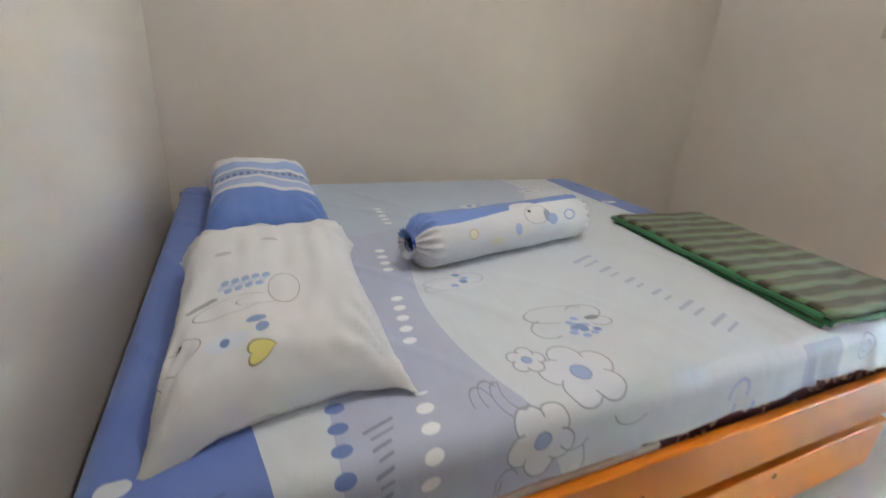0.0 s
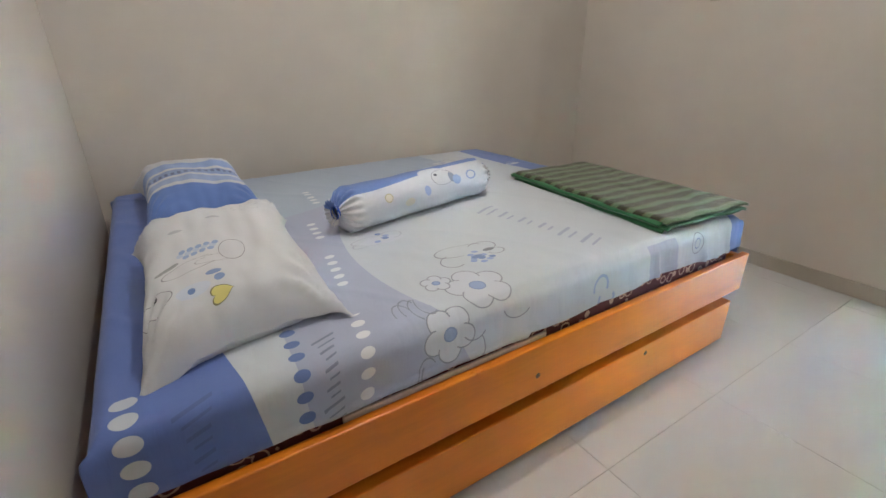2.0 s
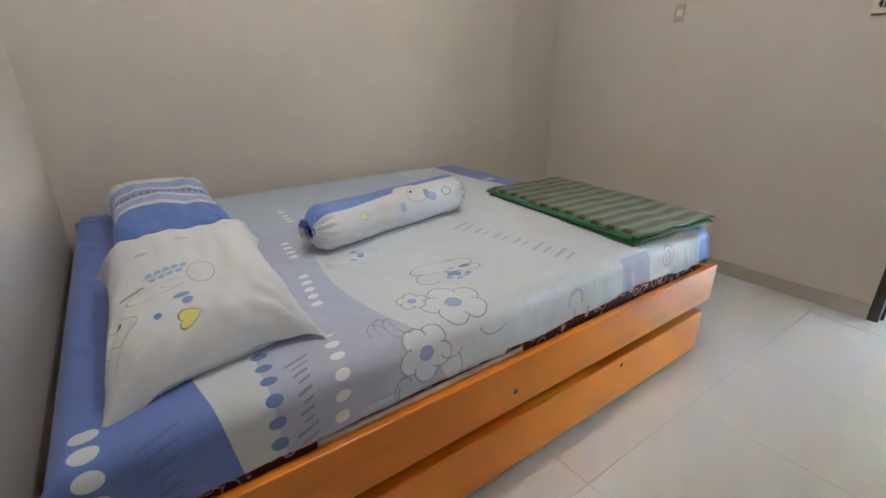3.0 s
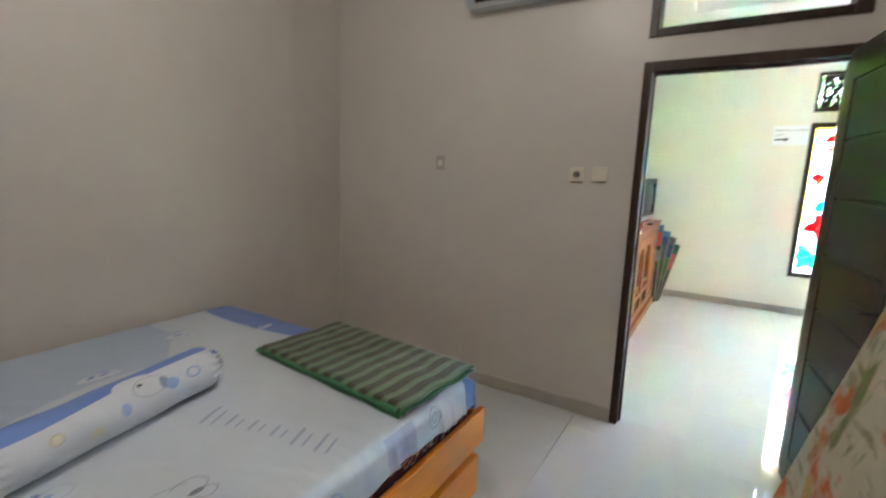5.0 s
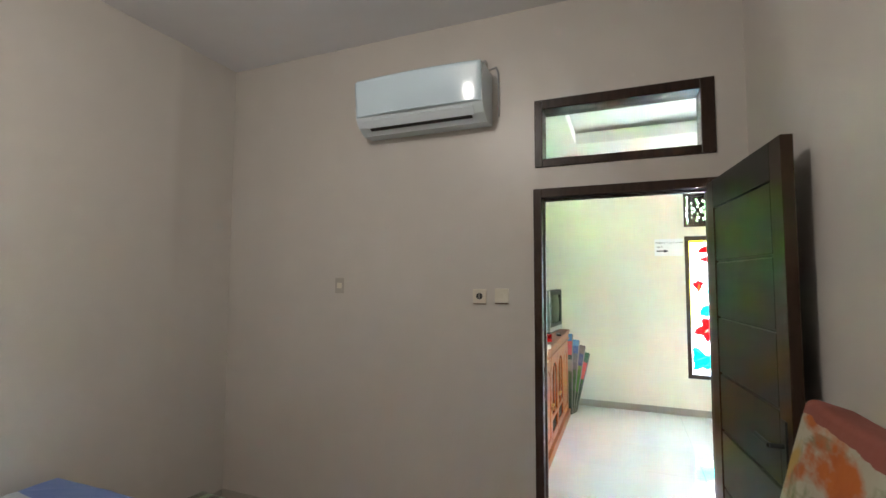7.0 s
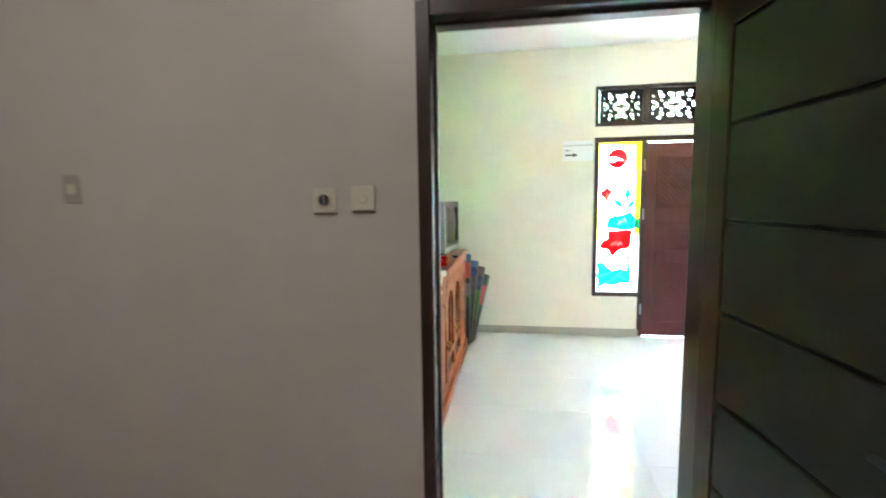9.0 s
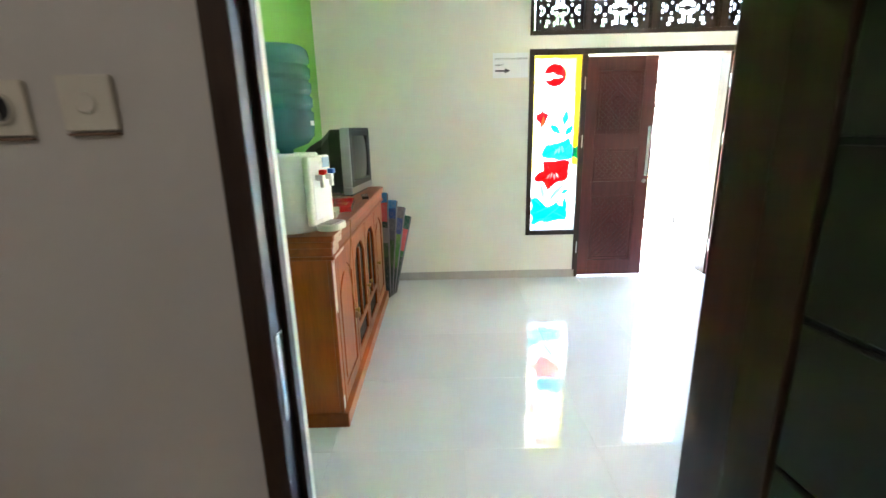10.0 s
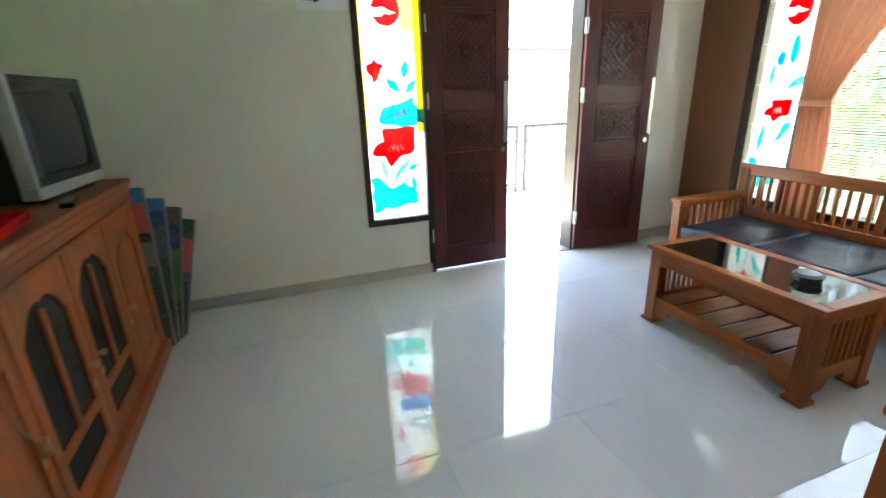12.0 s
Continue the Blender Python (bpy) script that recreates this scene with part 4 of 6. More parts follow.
        col = spot(col, 0.48, 0.46, 0.020, 0.040, (0.34, 0.42, 0.64))
        col = spot(col, 0.80, 0.42, 0.035, 0.040, (0.24, 0.32, 0.54), 1.0, 0.55)
    soft = b.noise(9.0, 5)
    b.bump(b.math("ADD", b.math("MULTIPLY", b.noise(700.0, 2), 0.08), soft), 0.4, 0.006)
    return b.done(col, 0.65, 0.0, Sheen_Weight=0.15)


bed = thing("bed_frame", (0, 0, 0), "varnished orange pine bed frame on tiled floor", "bed")
X0, X1, YF, YK = -3.21, -1.00, 0.552, 2.36
for a, b, inset in ((0.275, 0.44, 0.0), (0.035, 0.226, 0.012)):
    part("side_board", box(X0, X1 - inset * 3, YF + inset * 0.4, YF + (0.028 if inset == 0 else 0.080), a, b, bevel=0.004), M_PINE, bed)
    part("side_board", box(X0, X1 - inset * 3, YK, YK + 0.028, a, b, bevel=0.004), M_PINE, bed)
    part("end_board", box(X1 - 0.055 - inset * 3, X1 - 0.027 - inset * 3, YF + 0.03 + inset * 4.3, YK, a, b - 0.004, bevel=0.004), M_PINE2, bed)
    part("end_board", box(X0 + 0.02, X0 + 0.048, YF + 0.03 + inset * 4.3, YK, a, b - 0.004, bevel=0.004), M_PINE2, bed)
for x in (X0 + 0.05, X1 - 0.13):
    for y in (YF + 0.084, YK - 0.062):
        part("leg", box(x, x + 0.06, y, y + 0.06, 0, 0.42, bevel=0.004), M_PINE2, bed)
for k in range(9):
    x = X0 + 0.14 + k * 0.235
    part("slat", box(x, x + 0.09, YF + 0.03, YK, 0.245, 0.265), M_PINE2, bed)
for x, z in ((-2.174, 0.335), (-1.62, 0.245), (-2.75, 0.23)):
    part("knot", moved(lathe([(0.0001, 0.0), (0.010, 0.0), (0.007, 0.002), (0.0001, 0.003)], 12, False), pose(x, YF + (0.005 if z < 0.26 else 0.0005), min(z, 0.19) if z < 0.26 else z, 90, 0, 0)), M_BARK, bed)

b_ = Mix("burgundy_ticking")
swirl = b_.node("ShaderNodeTexVoronoi", Vector=b_.coord("Object"), Scale=22.0)
ringy = b_.math("LESS_THAN", b_.math("ABSOLUTE", b_.math("SUBTRACT", b_.math("ADD", swirl.outputs["Distance"], b_.math("MULTIPLY", b_.noise(30.0, 2), 0.35)), 0.55)), 0.05)
M_TICK = b_.done(b_.blend(ringy, (0.10, 0.012, 0.014), (0.55, 0.36, 0.27)), 0.6)
mattress = thing("mattress", (0, 0, 0), "burgundy floral foam mattress under printed sheet", "mattress")
part("foam", box(-3.165, -1.085, 0.594, 2.33, 0.268, 0.60, bevel=0.02, seg=3), M_TICK, mattress)
part("plastic_film", boxes([(-2.75, -2.12, 0.581, 0.592, 0.40, 0.452)], 0.006), M_FILM, mattress, "crumpled clear plastic cover edge")

M_SHEET = sheet_material()
SX0, SX1, SY0, SY1, SR = -3.185, -1.065, 0.583, 2.345, 0.045


def fold(e):
    """How far out and down a cloth lies, e past the start of a rounded edge."""
    if e <= 0:
        return 0.0, 0.0
    if e < SR * math.pi / 2:
        return SR * math.sin(e / SR), SR * (1 - math.cos(e / SR))
    return SR, SR + e - SR * math.pi / 2


def sheet_point(i, j):
    hemx, hemy = 0.19, 0.168
    s = SX0 + SR - hemx + (SX1 - SX0 - 2 * SR + 2 * hemx) * i
    w = SY0 + SR - hemy + (SY1 - SY0 - 2 * SR + 2 * hemy) * j
    ex = max(SX0 + SR - s, s - (SX1 - SR), 0.0)
    ey = max(SY0 + SR - w, w - (SY1 - SR), 0.0)
    hx = -1 if s < (SX0 + SX1) / 2 else 1
    hy = -1 if w < (SY0 + SY1) / 2 else 1
    ox, dx = fold(ex)
    oy, dy = fold(ey)
    x = min(max(s, SX0 + SR), SX1 - SR) + hx * ox
    y = min(max(w, SY0 + SR), SY1 - SR) + hy * oy
    z = 0.612 - max(dx, dy)
    mid = max(0.0, 1 - ((x + 2.12) / 1.06) ** 2) * max(0.0, 1 - ((y - 1.47) / 0.88) ** 2)
    n1 = noise.noise(Vector((x * 2.3, y * 2.3, 0.3)))
    n2 = noise.noise(Vector((x * 9, y * 9, 2.3)))
    if dx < 0.01 and dy < 0.01:
        crease = abs(noise.noise(Vector((x * 3.1 + y * 1.7, y * 0.9, 6.1))))
        z += 0.016 * mid ** 0.5 + 0.004 * n1 + 0.0016 * n2 + 0.004 * max(0.0, 1 - crease * 16)
    if dy > 0.02 and dy >= dx:
        k = min(1.0, (dy - 0.02) / 0.1)
        ripple = noise.noise(Vector((x * 6.0, 0.0, 5.0))) + 0.5 * noise.noise(Vector((x * 15.0, 0.0, 8.0)))
        y += hy * k * (0.006 + 0.007 * ripple) * (1.3 if x > -1.9 else 0.9)
        for c in (-1.16, -1.25, -1.33, -1.62):
            y += hy * k * 0.012 * math.exp(-((x - c - 0.06 * (dy - 0.05)) / 0.011) ** 2)
        z += k * 0.020 * noise.noise(Vector((x * 2.2, 1.0, 3.0))) + k * (0.012 if x > -2.2 else -0.004)
    if dx > 0.02 and dx > dy:
        x += hx * min(1.0, (dx - 0.02) / 0.1) * 0.008 * noise.noise(Vector((y * 9.0, 0.0, 1.0)))
    if dx > 0.02 and dy > 0.02:
        x += hx * 0.010
        y += hy * 0.004
    return (x, y, z)


def sheet_uv(i, j):
    hemx, hemy = 0.19, 0.168
    return (SX0 + SR - hemx + (SX1 - SX0 - 2 * SR + 2 * hemx) * i, SY0 + SR - hemy + (SY1 - SY0 - 2 * SR + 2 * hemy) * j)


sheet = grid_mesh("bedsheet", 220, 190, sheet_point, M_SHEET, None, "", sheet_uv)


def hem_point(i, j):
    x, y, z = sheet_point(i, 0.014 * j)
    return (x, y - 0.002 - 0.0015 * math.sin(math.pi * j), z + 0.0006 * math.sin(160 * i))


grid_mesh("stitched_hem", 220, 4, hem_point, M_SHEET, sheet, "", lambda i, j: sheet_uv(i, 0.014 * j))
tagged(sheet, "blue white lavender printed cotton sheet stretched over mattress", "bedsheet")


def pillow(name, at, a, b, h, material, label, lumps=1.0, seed=0.0, skew=0.0):
    """A stuffed case, a x b half sizes, with drawn-in sides and pointed corners."""
    ob = thing(name, at, label, "pillow", "pillows on the bed")

    def place(top):
        def f(i, j):
            u, v = 2 * i - 1, 2 * j - 1
            x = a * u * (1 - 0.17 * (1 - v * v) * abs(u) ** 3)
            y = b * v * (1 - 0.085 * (1 - u * u) * abs(v) ** 3)
            k = (max(0.0, 1 - abs(u) ** 3.4) * max(0.0, 1 - abs(v) ** 3.2)) ** 0.5
            ear = 1 + 0.07 * (abs(u) * abs(v)) ** 7
            x, y = x * ear, y * ear
            y += skew * (u + 1) * (1 - v) / 4
            w = noise.noise(Vector((u * 1.8, v * 1.8, seed))) * 0.16 + noise.noise(Vector((u * 6, v * 3, seed + 4))) * 0.06
            fan = math.atan2(1 - abs(v) + 0.03, 1 - abs(u) + 0.03)
            tuck = max(0.0, max(abs(u), abs(v)) - 0.62)
            w += 0.30 * math.sin(fan * 22 + seed) * max(0.0, abs(u) + abs(v) - 1.15)
            w += 0.45 * tuck * noise.noise(Vector((u * 7, v * 7, seed + 2)))
            edge = 0.006 * math.sin(5 * u + 4 * v + seed) * (1 - k) + 0.012 * noise.noise(Vector((u * 4, v * 4, seed + 9))) * (1 - k)
            droop = -0.035 * max(0.0, abs(u) + abs(v) - 1.5) * 2
            return (x, y, (h * k * (1 + lumps * w) if top else -0.42 * h * k) + edge + droop)
        return f

    uvf = lambda i, j: (2 * i - 1, 2 * j - 1)
    grid_mesh("case", 56, 72, place(True), material, ob, "", uvf)
    grid_mesh("case_back", 24, 24, place(False), material, ob, "", lambda i, j: (2 * i - 1, 2.0))
    return ob


M_PSTRIPE, M_PPRINT, M_BOLSTER = pillow_material("striped"), pillow_material("plain_print"), pillow_material("bolster")
pillow("pillow", pose(-2.860, 1.85, 0.668, 4, 0, 1), 0.212, 0.35, 0.125, M_PSTRIPE, "striped blue and white pillow lying on the bed", 0.6, 2.0)
pillow("pillow", pose(-2.880, 0.985, 0.668, 6, -3, -2), 0.216, 0.332, 0.138, M_PPRINT, "white printed pillow with yellow heart on bed", 0.8, 7.0, 0.08)

bolster = thing("bolster", pose(-2.125, 1.32, 0.706, 0, 0, 12.5), "white and blue bolster pillow with gathered ends", "bolster")


def bolster_point(i, j):
    s = 2 * i - 1
    ang = 2 * math.pi * j
    k = abs(s)
    r = 0.083 * (1.0 if k < 0.80 else max(0.12, (1 - ((k - 0.80) / 0.16) ** 2) ** 0.5 if k < 0.955 else 0.12))
    if k > 0.955:
        r = 0.018 + 0.028 * (k - 0.955) / 0.045
    gather = 0.0 if k < 0.78 else 0.10 * min(1, (k - 0.78) / 0.1)
    r *= 1 + gather * math.sin(ang * 17) + 0.06 * noise.noise(Vector((s * 3, math.cos(ang), math.sin(ang))))
    return (0.395 * s, r * math.cos(ang), r * math.sin(ang) * 0.96)


grid_mesh("case", 90, 96, bolster_point, M_BOLSTER, bolster, "", lambda i, j: (i, j if j < 0.75 else j - 1.0))
part("tie_ribbon", moved(lathe([(0.022, -0.008), (0.026, 0.0), (0.022, 0.008)], 20, False), pose(-0.378, 0, 0, 0, 90, 0)), M_BLUEP, bolster, "blue drawstring")

# folded blanket
b_ = Mix("striped_blanket")
u_, v_ = b_.uv()
ph = b_.math("MODULO", b_.math("MULTIPLY", v_, 12.0), 1.0)
c_ = b_.blend(b_.math("GREATER_THAN", ph, 0.46), (0.13, 0.215, 0.115), (0.026, 0.016, 0.006))
c_ = b_.blend(b_.math("MULTIPLY", b_.math("GREATER_THAN", ph, 0.36), b_.math("LESS_THAN", ph, 0.46)), c_, (0.13, 0.14, 0.06))
c_ = b_.blend(b_.math("MULTIPLY", b_.noise(60.0, 3), 0.4), c_, (0.07, 0.10, 0.04))
b_.bump(b_.math("ADD", b_.noise(350.0, 3), b_.noise(14.0, 4)), 0.5, 0.004)
M_BLANK = b_.done(c_, 0.9, 0.0, Sheen_Weight=0.4)
M_BLANKG = cloth("green_blanket_back", (0.02, 0.16, 0.055), 0.25)
blanket = thing("blanket", pose(-1.275, 1.03, 0.622, 0, 0, -4.5), "folded green striped blanket lying on the bed", "blanket")
BW, BL = 0.235, 0.43


def fold_layer(k, z, mat):
    dx, dy = 0.012 * math.sin(k * 2.1), 0.010 * math.cos(k * 3.3)

    def f(i, j):
        u, v = 2 * i - 1, 2 * j - 1
        return (BW * u + dx + 0.004 * math.sin(9 * v + k), BL * v + dy + 0.005 * math.sin(7 * u + k), z + 0.004 * noise.noise(Vector((u * 3, v * 4, k))) - 0.008 * max(0, abs(u) - 0.94) / 0.06)
    ob = grid_mesh("layer", 30, 60, f, mat, blanket, "", lambda i, j: (i, j))
    so = ob.modifiers.new("thick", "SOLIDIFY")
    so.thickness, so.offset = 0.010, 0.0


for k in range(4):
    fold_layer(k, 0.008 + k * 0.0112, M_BLANK if k == 3 else M_BLANKG)

# leaning mattress by the door
b_ = Mix("floral_mattress_cover")
high = b_.node("ShaderNodeSeparateXYZ", Vector=b_.coord("Object")).outputs["Z"]
n1, n2 = b_.noise(3.0, 6), b_.noise(3.6, 5, "Object", (1.0, 1.3, 1.7))
n3, n4 = b_.noise(4.2, 7, "Object", (1.9, 1, 1.0)), b_.noise(5.0, 7, "Object", (1.0, 1.0, 4.5))
c_ = b_.blend(b_.noise(9.0, 5), (0.36, 0.33, 0.24), (0.52, 0.49, 0.39))
c_ = b_.blend(b_.ramp(n4, (0.56, (0, 0, 0)), (0.64, (0.8, 0.8, 0.8))), c_, (0.17, 0.15, 0.07))
c_ = b_.blend(b_.ramp(n2, (0.53, (0, 0, 0)), (0.59, (1, 1, 1))), c_, b_.blend(b_.noise(11.0, 5), (0.30, 0.055, 0.015), (0.60, 0.17, 0.02)))
c_ = b_.blend(b_.ramp(n3, (0.55, (0, 0, 0)), (0.61, (1, 1, 1))), c_, b_.blend(b_.noise(14.0, 5), (0.07, 0.10, 0.03), (0.24, 0.27, 0.13)))
c_ = b_.blend(b_.ramp(n1, (0.60, (0, 0, 0)), (0.64, (1, 1, 1))), c_, (0.46, 0.30, 0.08))
edge = b_.math("ADD", high, b_.math("MULTIPLY", b_.noise(7.0, 4), 0.08))
c_ = b_.blend(b_.math("GREATER_THAN", edge, 1.335), c_, (0.26, 0.075, 0.05))
b_.bump(b_.noise(24.0, 5), 0.5, 0.006)
M_FLORAL = b_.done(c_, 0.8)
lean = thing("folded_mattress", pose(-1.075, -0.36, 0.0, 14.2, 0, 0), "floral orange and cream mattress leaning on wall", "mattress")
bm = box(-1.05, 0.0, -0.11, 0.0, 0.03, 1.345, bevel=0.022, seg=3)
bmesh.ops.subdivide_edges(bm, edges=[e for e in bm.edges if e.calc_length() > 0.3], cuts=10, use_grid_fill=True)
for v in bm.verts:
    v.co.y += 0.012 * noise.noise(v.co * 3.0)
    v.co.z += 0.02 * noise.noise(v.co * 2.5 + Vector((3, 0, 0))) * (v.co.z / 1.3)
    v.co.x += 0.012 * noise.noise(v.co * 4.0 + Vector((0, 5, 0)))
part("cover", bm, M_FLORAL, lean, smooth=True)
part("handle_tab", box(-0.02, 0.035, -0.075, -0.045, 1.16, 1.23, bevel=0.006), plain("tab_cloth", (0.34, 0.27, 0.18), 0.8), lean, "small fabric corner tab")

# air conditioner
ac = thing("air_conditioner", (0, 0, 0), "white wall-mounted air conditioner unit", "air conditioner")
prof = [(0.0, 2.47), (-0.10, 2.465), (-0.165, 2.50), (-0.200, 2.545), (-0.207, 2.60), (-0.205, 2.72), (-0.195, 2.765), (-0.17, 2.775), (0.0, 2.775)]
bm = bmesh.new()
ends = [[bm.verts.new((x, y, z)) for x, z in prof] for y in (0.425, 1.225)]
for k in range(len(prof) - 1):
    bm.faces.new((ends[0][k], ends[0][k + 1], ends[1][k + 1], ends[1][k]))
bm.faces.new(ends[0][::-1]), bm.faces.new(ends[1])
bmesh.ops.recalc_face_normals(bm, faces=bm.faces)
part("body", bm, M_ACW, ac)


def ac_front(i, j):
    """Bowed glossy front, its top leaning out a little."""
    y, z = 0.43 + 0.79 * i, 2.553 + 0.214 * j
    lip = 0.006 * max(0.0, (abs(2 * i - 1) - 0.97) / 0.03) ** 2 + 0.010 * max(0.0, (j - 0.93) / 0.07) ** 2
    return (-0.222 - 0.020 * (1 - (2 * i - 1) ** 2) + 0.024 * (1 - j) + lip, y, z)


front_panel = grid_mesh("front_panel", 60, 30, ac_front, plain("ac_panel_plastic", (0.70, 0.85, 0.94), 0.095, var=0.02, bump=0.0), ac)
shell = front_panel.modifiers.new("thick", "SOLIDIFY")
shell.thickness, shell.offset = 0.008, -1.0
part("outlet_slot", moved(box(-0.012, 0.012, 0.50, 1.15, -0.002, 0.003), pose(-0.150, 0, 2.4885, 0, 30, 0)), M_BLACKP, ac, "dark air outlet slot")
part("louvre", moved(box(-0.03, 0.022, 0.48, 1.17, -0.003, 0.002, bevel=0.001), pose(-0.176, 0, 2.510, 0, 48, 0)), M_ACW, ac)
part("brand_bar", box(-0.2262, -0.2190, 0.78, 0.86, 2.578, 2.586), M_GREYP, ac)
pipe = thing("cable_loop", (0, 0, 0), "thin grey cable beside the air conditioner", "cable")
for a, b in (((-0.01, 0.46, 2.80), (-0.01, 0.40, 2.815)), ((-0.01, 0.40, 2.815), (-0.01, 0.385, 2.77)), ((-0.01, 0.385, 2.77), (-0.01, 0.385, 2.52))):
    part("cable", rod(a, b, 0.005), M_GREYP, pipe)
part("clip", box(-0.03, 0, 0.455, 0.485, 2.80, 2.86, bevel=0.004), M_GREYP, pipe)
part("clip", box(-0.025, 0, 0.755, 0.77, 2.80, 2.815, bevel=0.002), M_GREYP, pipe)


def wall_plate(name, y, z, label, kind):
    ob = thing(name, (0, y, z), label, kind)
    part("plate", box(-0.010, 0, -0.04, 0.04, -0.04, 0.04, bevel=0.003), M_PLATE, ob)
    return ob


so = wall_plate("wall_socket", 0.503, 1.483, "ivory round power socket on wall", "socket")
cup = part("cup", moved(lathe([(0.023, 0.0), (0.023, 0.006), (0.020, 0.006), (0.019, 0.001), (0.0001, 0.001)], 24, False), pose(-0.0095, 0, 0, 0, -90, 0)), M_PLATE, so)
part("well", moved(lathe([(0.0185, 0.0), (0.0001, 0.0)], 24, False), pose(-0.0112, 0, 0, 0, -90, 0)), M_BLACKP, cup, "dark socket well")
part("earth_clip", box(-0.016, -0.011, -0.003, 0.003, -0.02, 0.02), M_STEEL, cup)
sw = wall_plate("light_switch", 0.373, 1.488, "ivory light switch with small round rocker", "switch")
part("rocker", moved(lathe([(0.016, 0.0), (0.016, 0.003), (0.013, 0.005), (0.0001, 0.004)], 24, False), pose(-0.0095, 0, 0, 0, -90, 0)), M_PLATE, sw)
# thin brown strip along the lower edge of both plates
for y, z in ((0.373, 1.4455), (0.503, 1.4405)):
    part("brown_line", box(-0.009, 0, -0.038, 0.038, -0.004, 0.0, bevel=0.001), plain("brown_strip", (0.22, 0.13, 0.08), 0.8), sw if y < 0.4 else so, "thin brown strip below plate").location = (0, 0, z - (1.488 if y < 0.4 else 1.483))
blank = thing("blank_plate", (0, 1.458, 1.535), "small blank beige wall plate", "wall plate")
part("plate", box(-0.006, 0, -0.034, 0.034, -0.05, 0.05, bevel=0.003), M_BLANKPL, blank)
part("insert", box(-0.008, -0.006, -0.018, 0.018, -0.018, 0.018, bevel=0.001), M_PLATE, blank)
bulb = thing("ceiling_lamp", (-2.05, 0.76, HB), "round opal ceiling lamp, switched on", "ceiling lamp")
part("base", lathe([(0.06, -0.035), (0.06, 0.0)], 24), M_WHITEP, bulb)
part("socket", lathe([(0.022, -0.07), (0.022, -0.035)], 20), M_WHITEP, bulb)

# ---- cabinet ----
CX0, CX1, CY0, CY1, CH = 1.26, 3.02, 0.362, 0.815, 0.99
cab = thing("cabinet", (0, 0, 0), "brown wooden sideboard with glazed arched doors", "cabinet")
for nm, r in (("side_panel", (CX0, CX0 + 0.02, CY0 + 0.02, CY1, 0.08, 0.95)), ("side_panel", (CX1 - 0.02, CX1, CY0 + 0.02, CY1, 0.08, 0.95)), ("back_panel", (CX0 + 0.02, CX1 - 0.02, CY1 - 0.012, CY1, 0.08, 0.95)),
              ("bottom_board", (CX0 + 0.02, CX1 - 0.02, CY0 + 0.02, CY1 - 0.012, 0.08, 0.10)), ("shelf", (CX0 + 0.02, CX1 - 0.02, CY0 + 0.03, CY1 - 0.012, 0.48, 0.50))):
    part(nm, box(*r, bevel=0.001), M_CAB, cab)
part("plinth", box(CX0 - 0.008, CX1 + 0.008, CY0 - 0.022, CY1, 0, 0.08, bevel=0.006), M_CABX, cab)
part("top", box(CX0 - 0.026, CX1 + 0.026, CY0 - 0.022, CY1 + 0.003, 0.962, CH, bevel=0.008, seg=3), M_CABX, cab)
part("cornice", box(CX0 - 0.018, CX1 + 0.018, CY0 - 0.014, CY1, 0.930, 0.962, bevel=0.010, seg=3), M_CABX, cab)
part("frieze", box(CX0 - 0.006, CX1 + 0.006, CY0 - 0.008, CY1, 0.893, 0.930, bevel=0.002), M_CABX, cab)
part("moulding", box(CX0 - 0.014, CX1 + 0.014, CY0 - 0.016, CY1, 0.875, 0.893, bevel=0.006), M_CABX, cab)
part("end_stile", box(CX0 + 0.0, CX0 + 0.05, CY0, CY0 + 0.02, 0.08, 0.875, bevel=0.002), M_CAB, cab)
part("end_stile", box(CX1 - 0.05, CX1, CY0, CY0 + 0.02, 0.08, 0.875, bevel=0.002), M_CAB, cab)
def torn(x0, x1, z0, z1, y, seed):
    """A torn strip with ragged edges."""
    rnd = random.Random(seed)
    pts = [(x0 + (x1 - x0) * k / 7, z0 + rnd.uniform(0, 0.12) * (z1 - z0)) for k in range(8)] + [(x1 - (x1 - x0) * k / 7, z1 - rnd.uniform(0, 0.14) * (z1 - z0)) for k in range(8)]
    part("peeled_tape", moved(outline(pts, 0.001, "y"), pose(0, y, 0)), M_TAPE, cab, "peeling clear tape")


torn(CX0 - 0.010, CX0 + 0.15, 0.968, 0.990, CY0 - 0.0245, 1)
torn(CX0 - 0.004, CX0 + 0.17, 0.932, 0.962, CY0 - 0.0165, 5)
torn(CX0 + 0.004, CX0 + 0.12, 0.894, 0.930, CY0 - 0.0105, 2)
torn(CX0 + 0.008, CX0 + 0.19, 0.876, 0.892, CY0 - 0.0185, 6)
torn(CX0 + 0.004, CX0 + 0.048, 0.60, 0.873, CY0 - 0.0025, 3)
torn(CX0 + 0.002, CX0 + 0.030, 0.10, 0.17, CY0 - 0.0025, 4)
dw = (CX1 - CX0 - 0.10) / 4


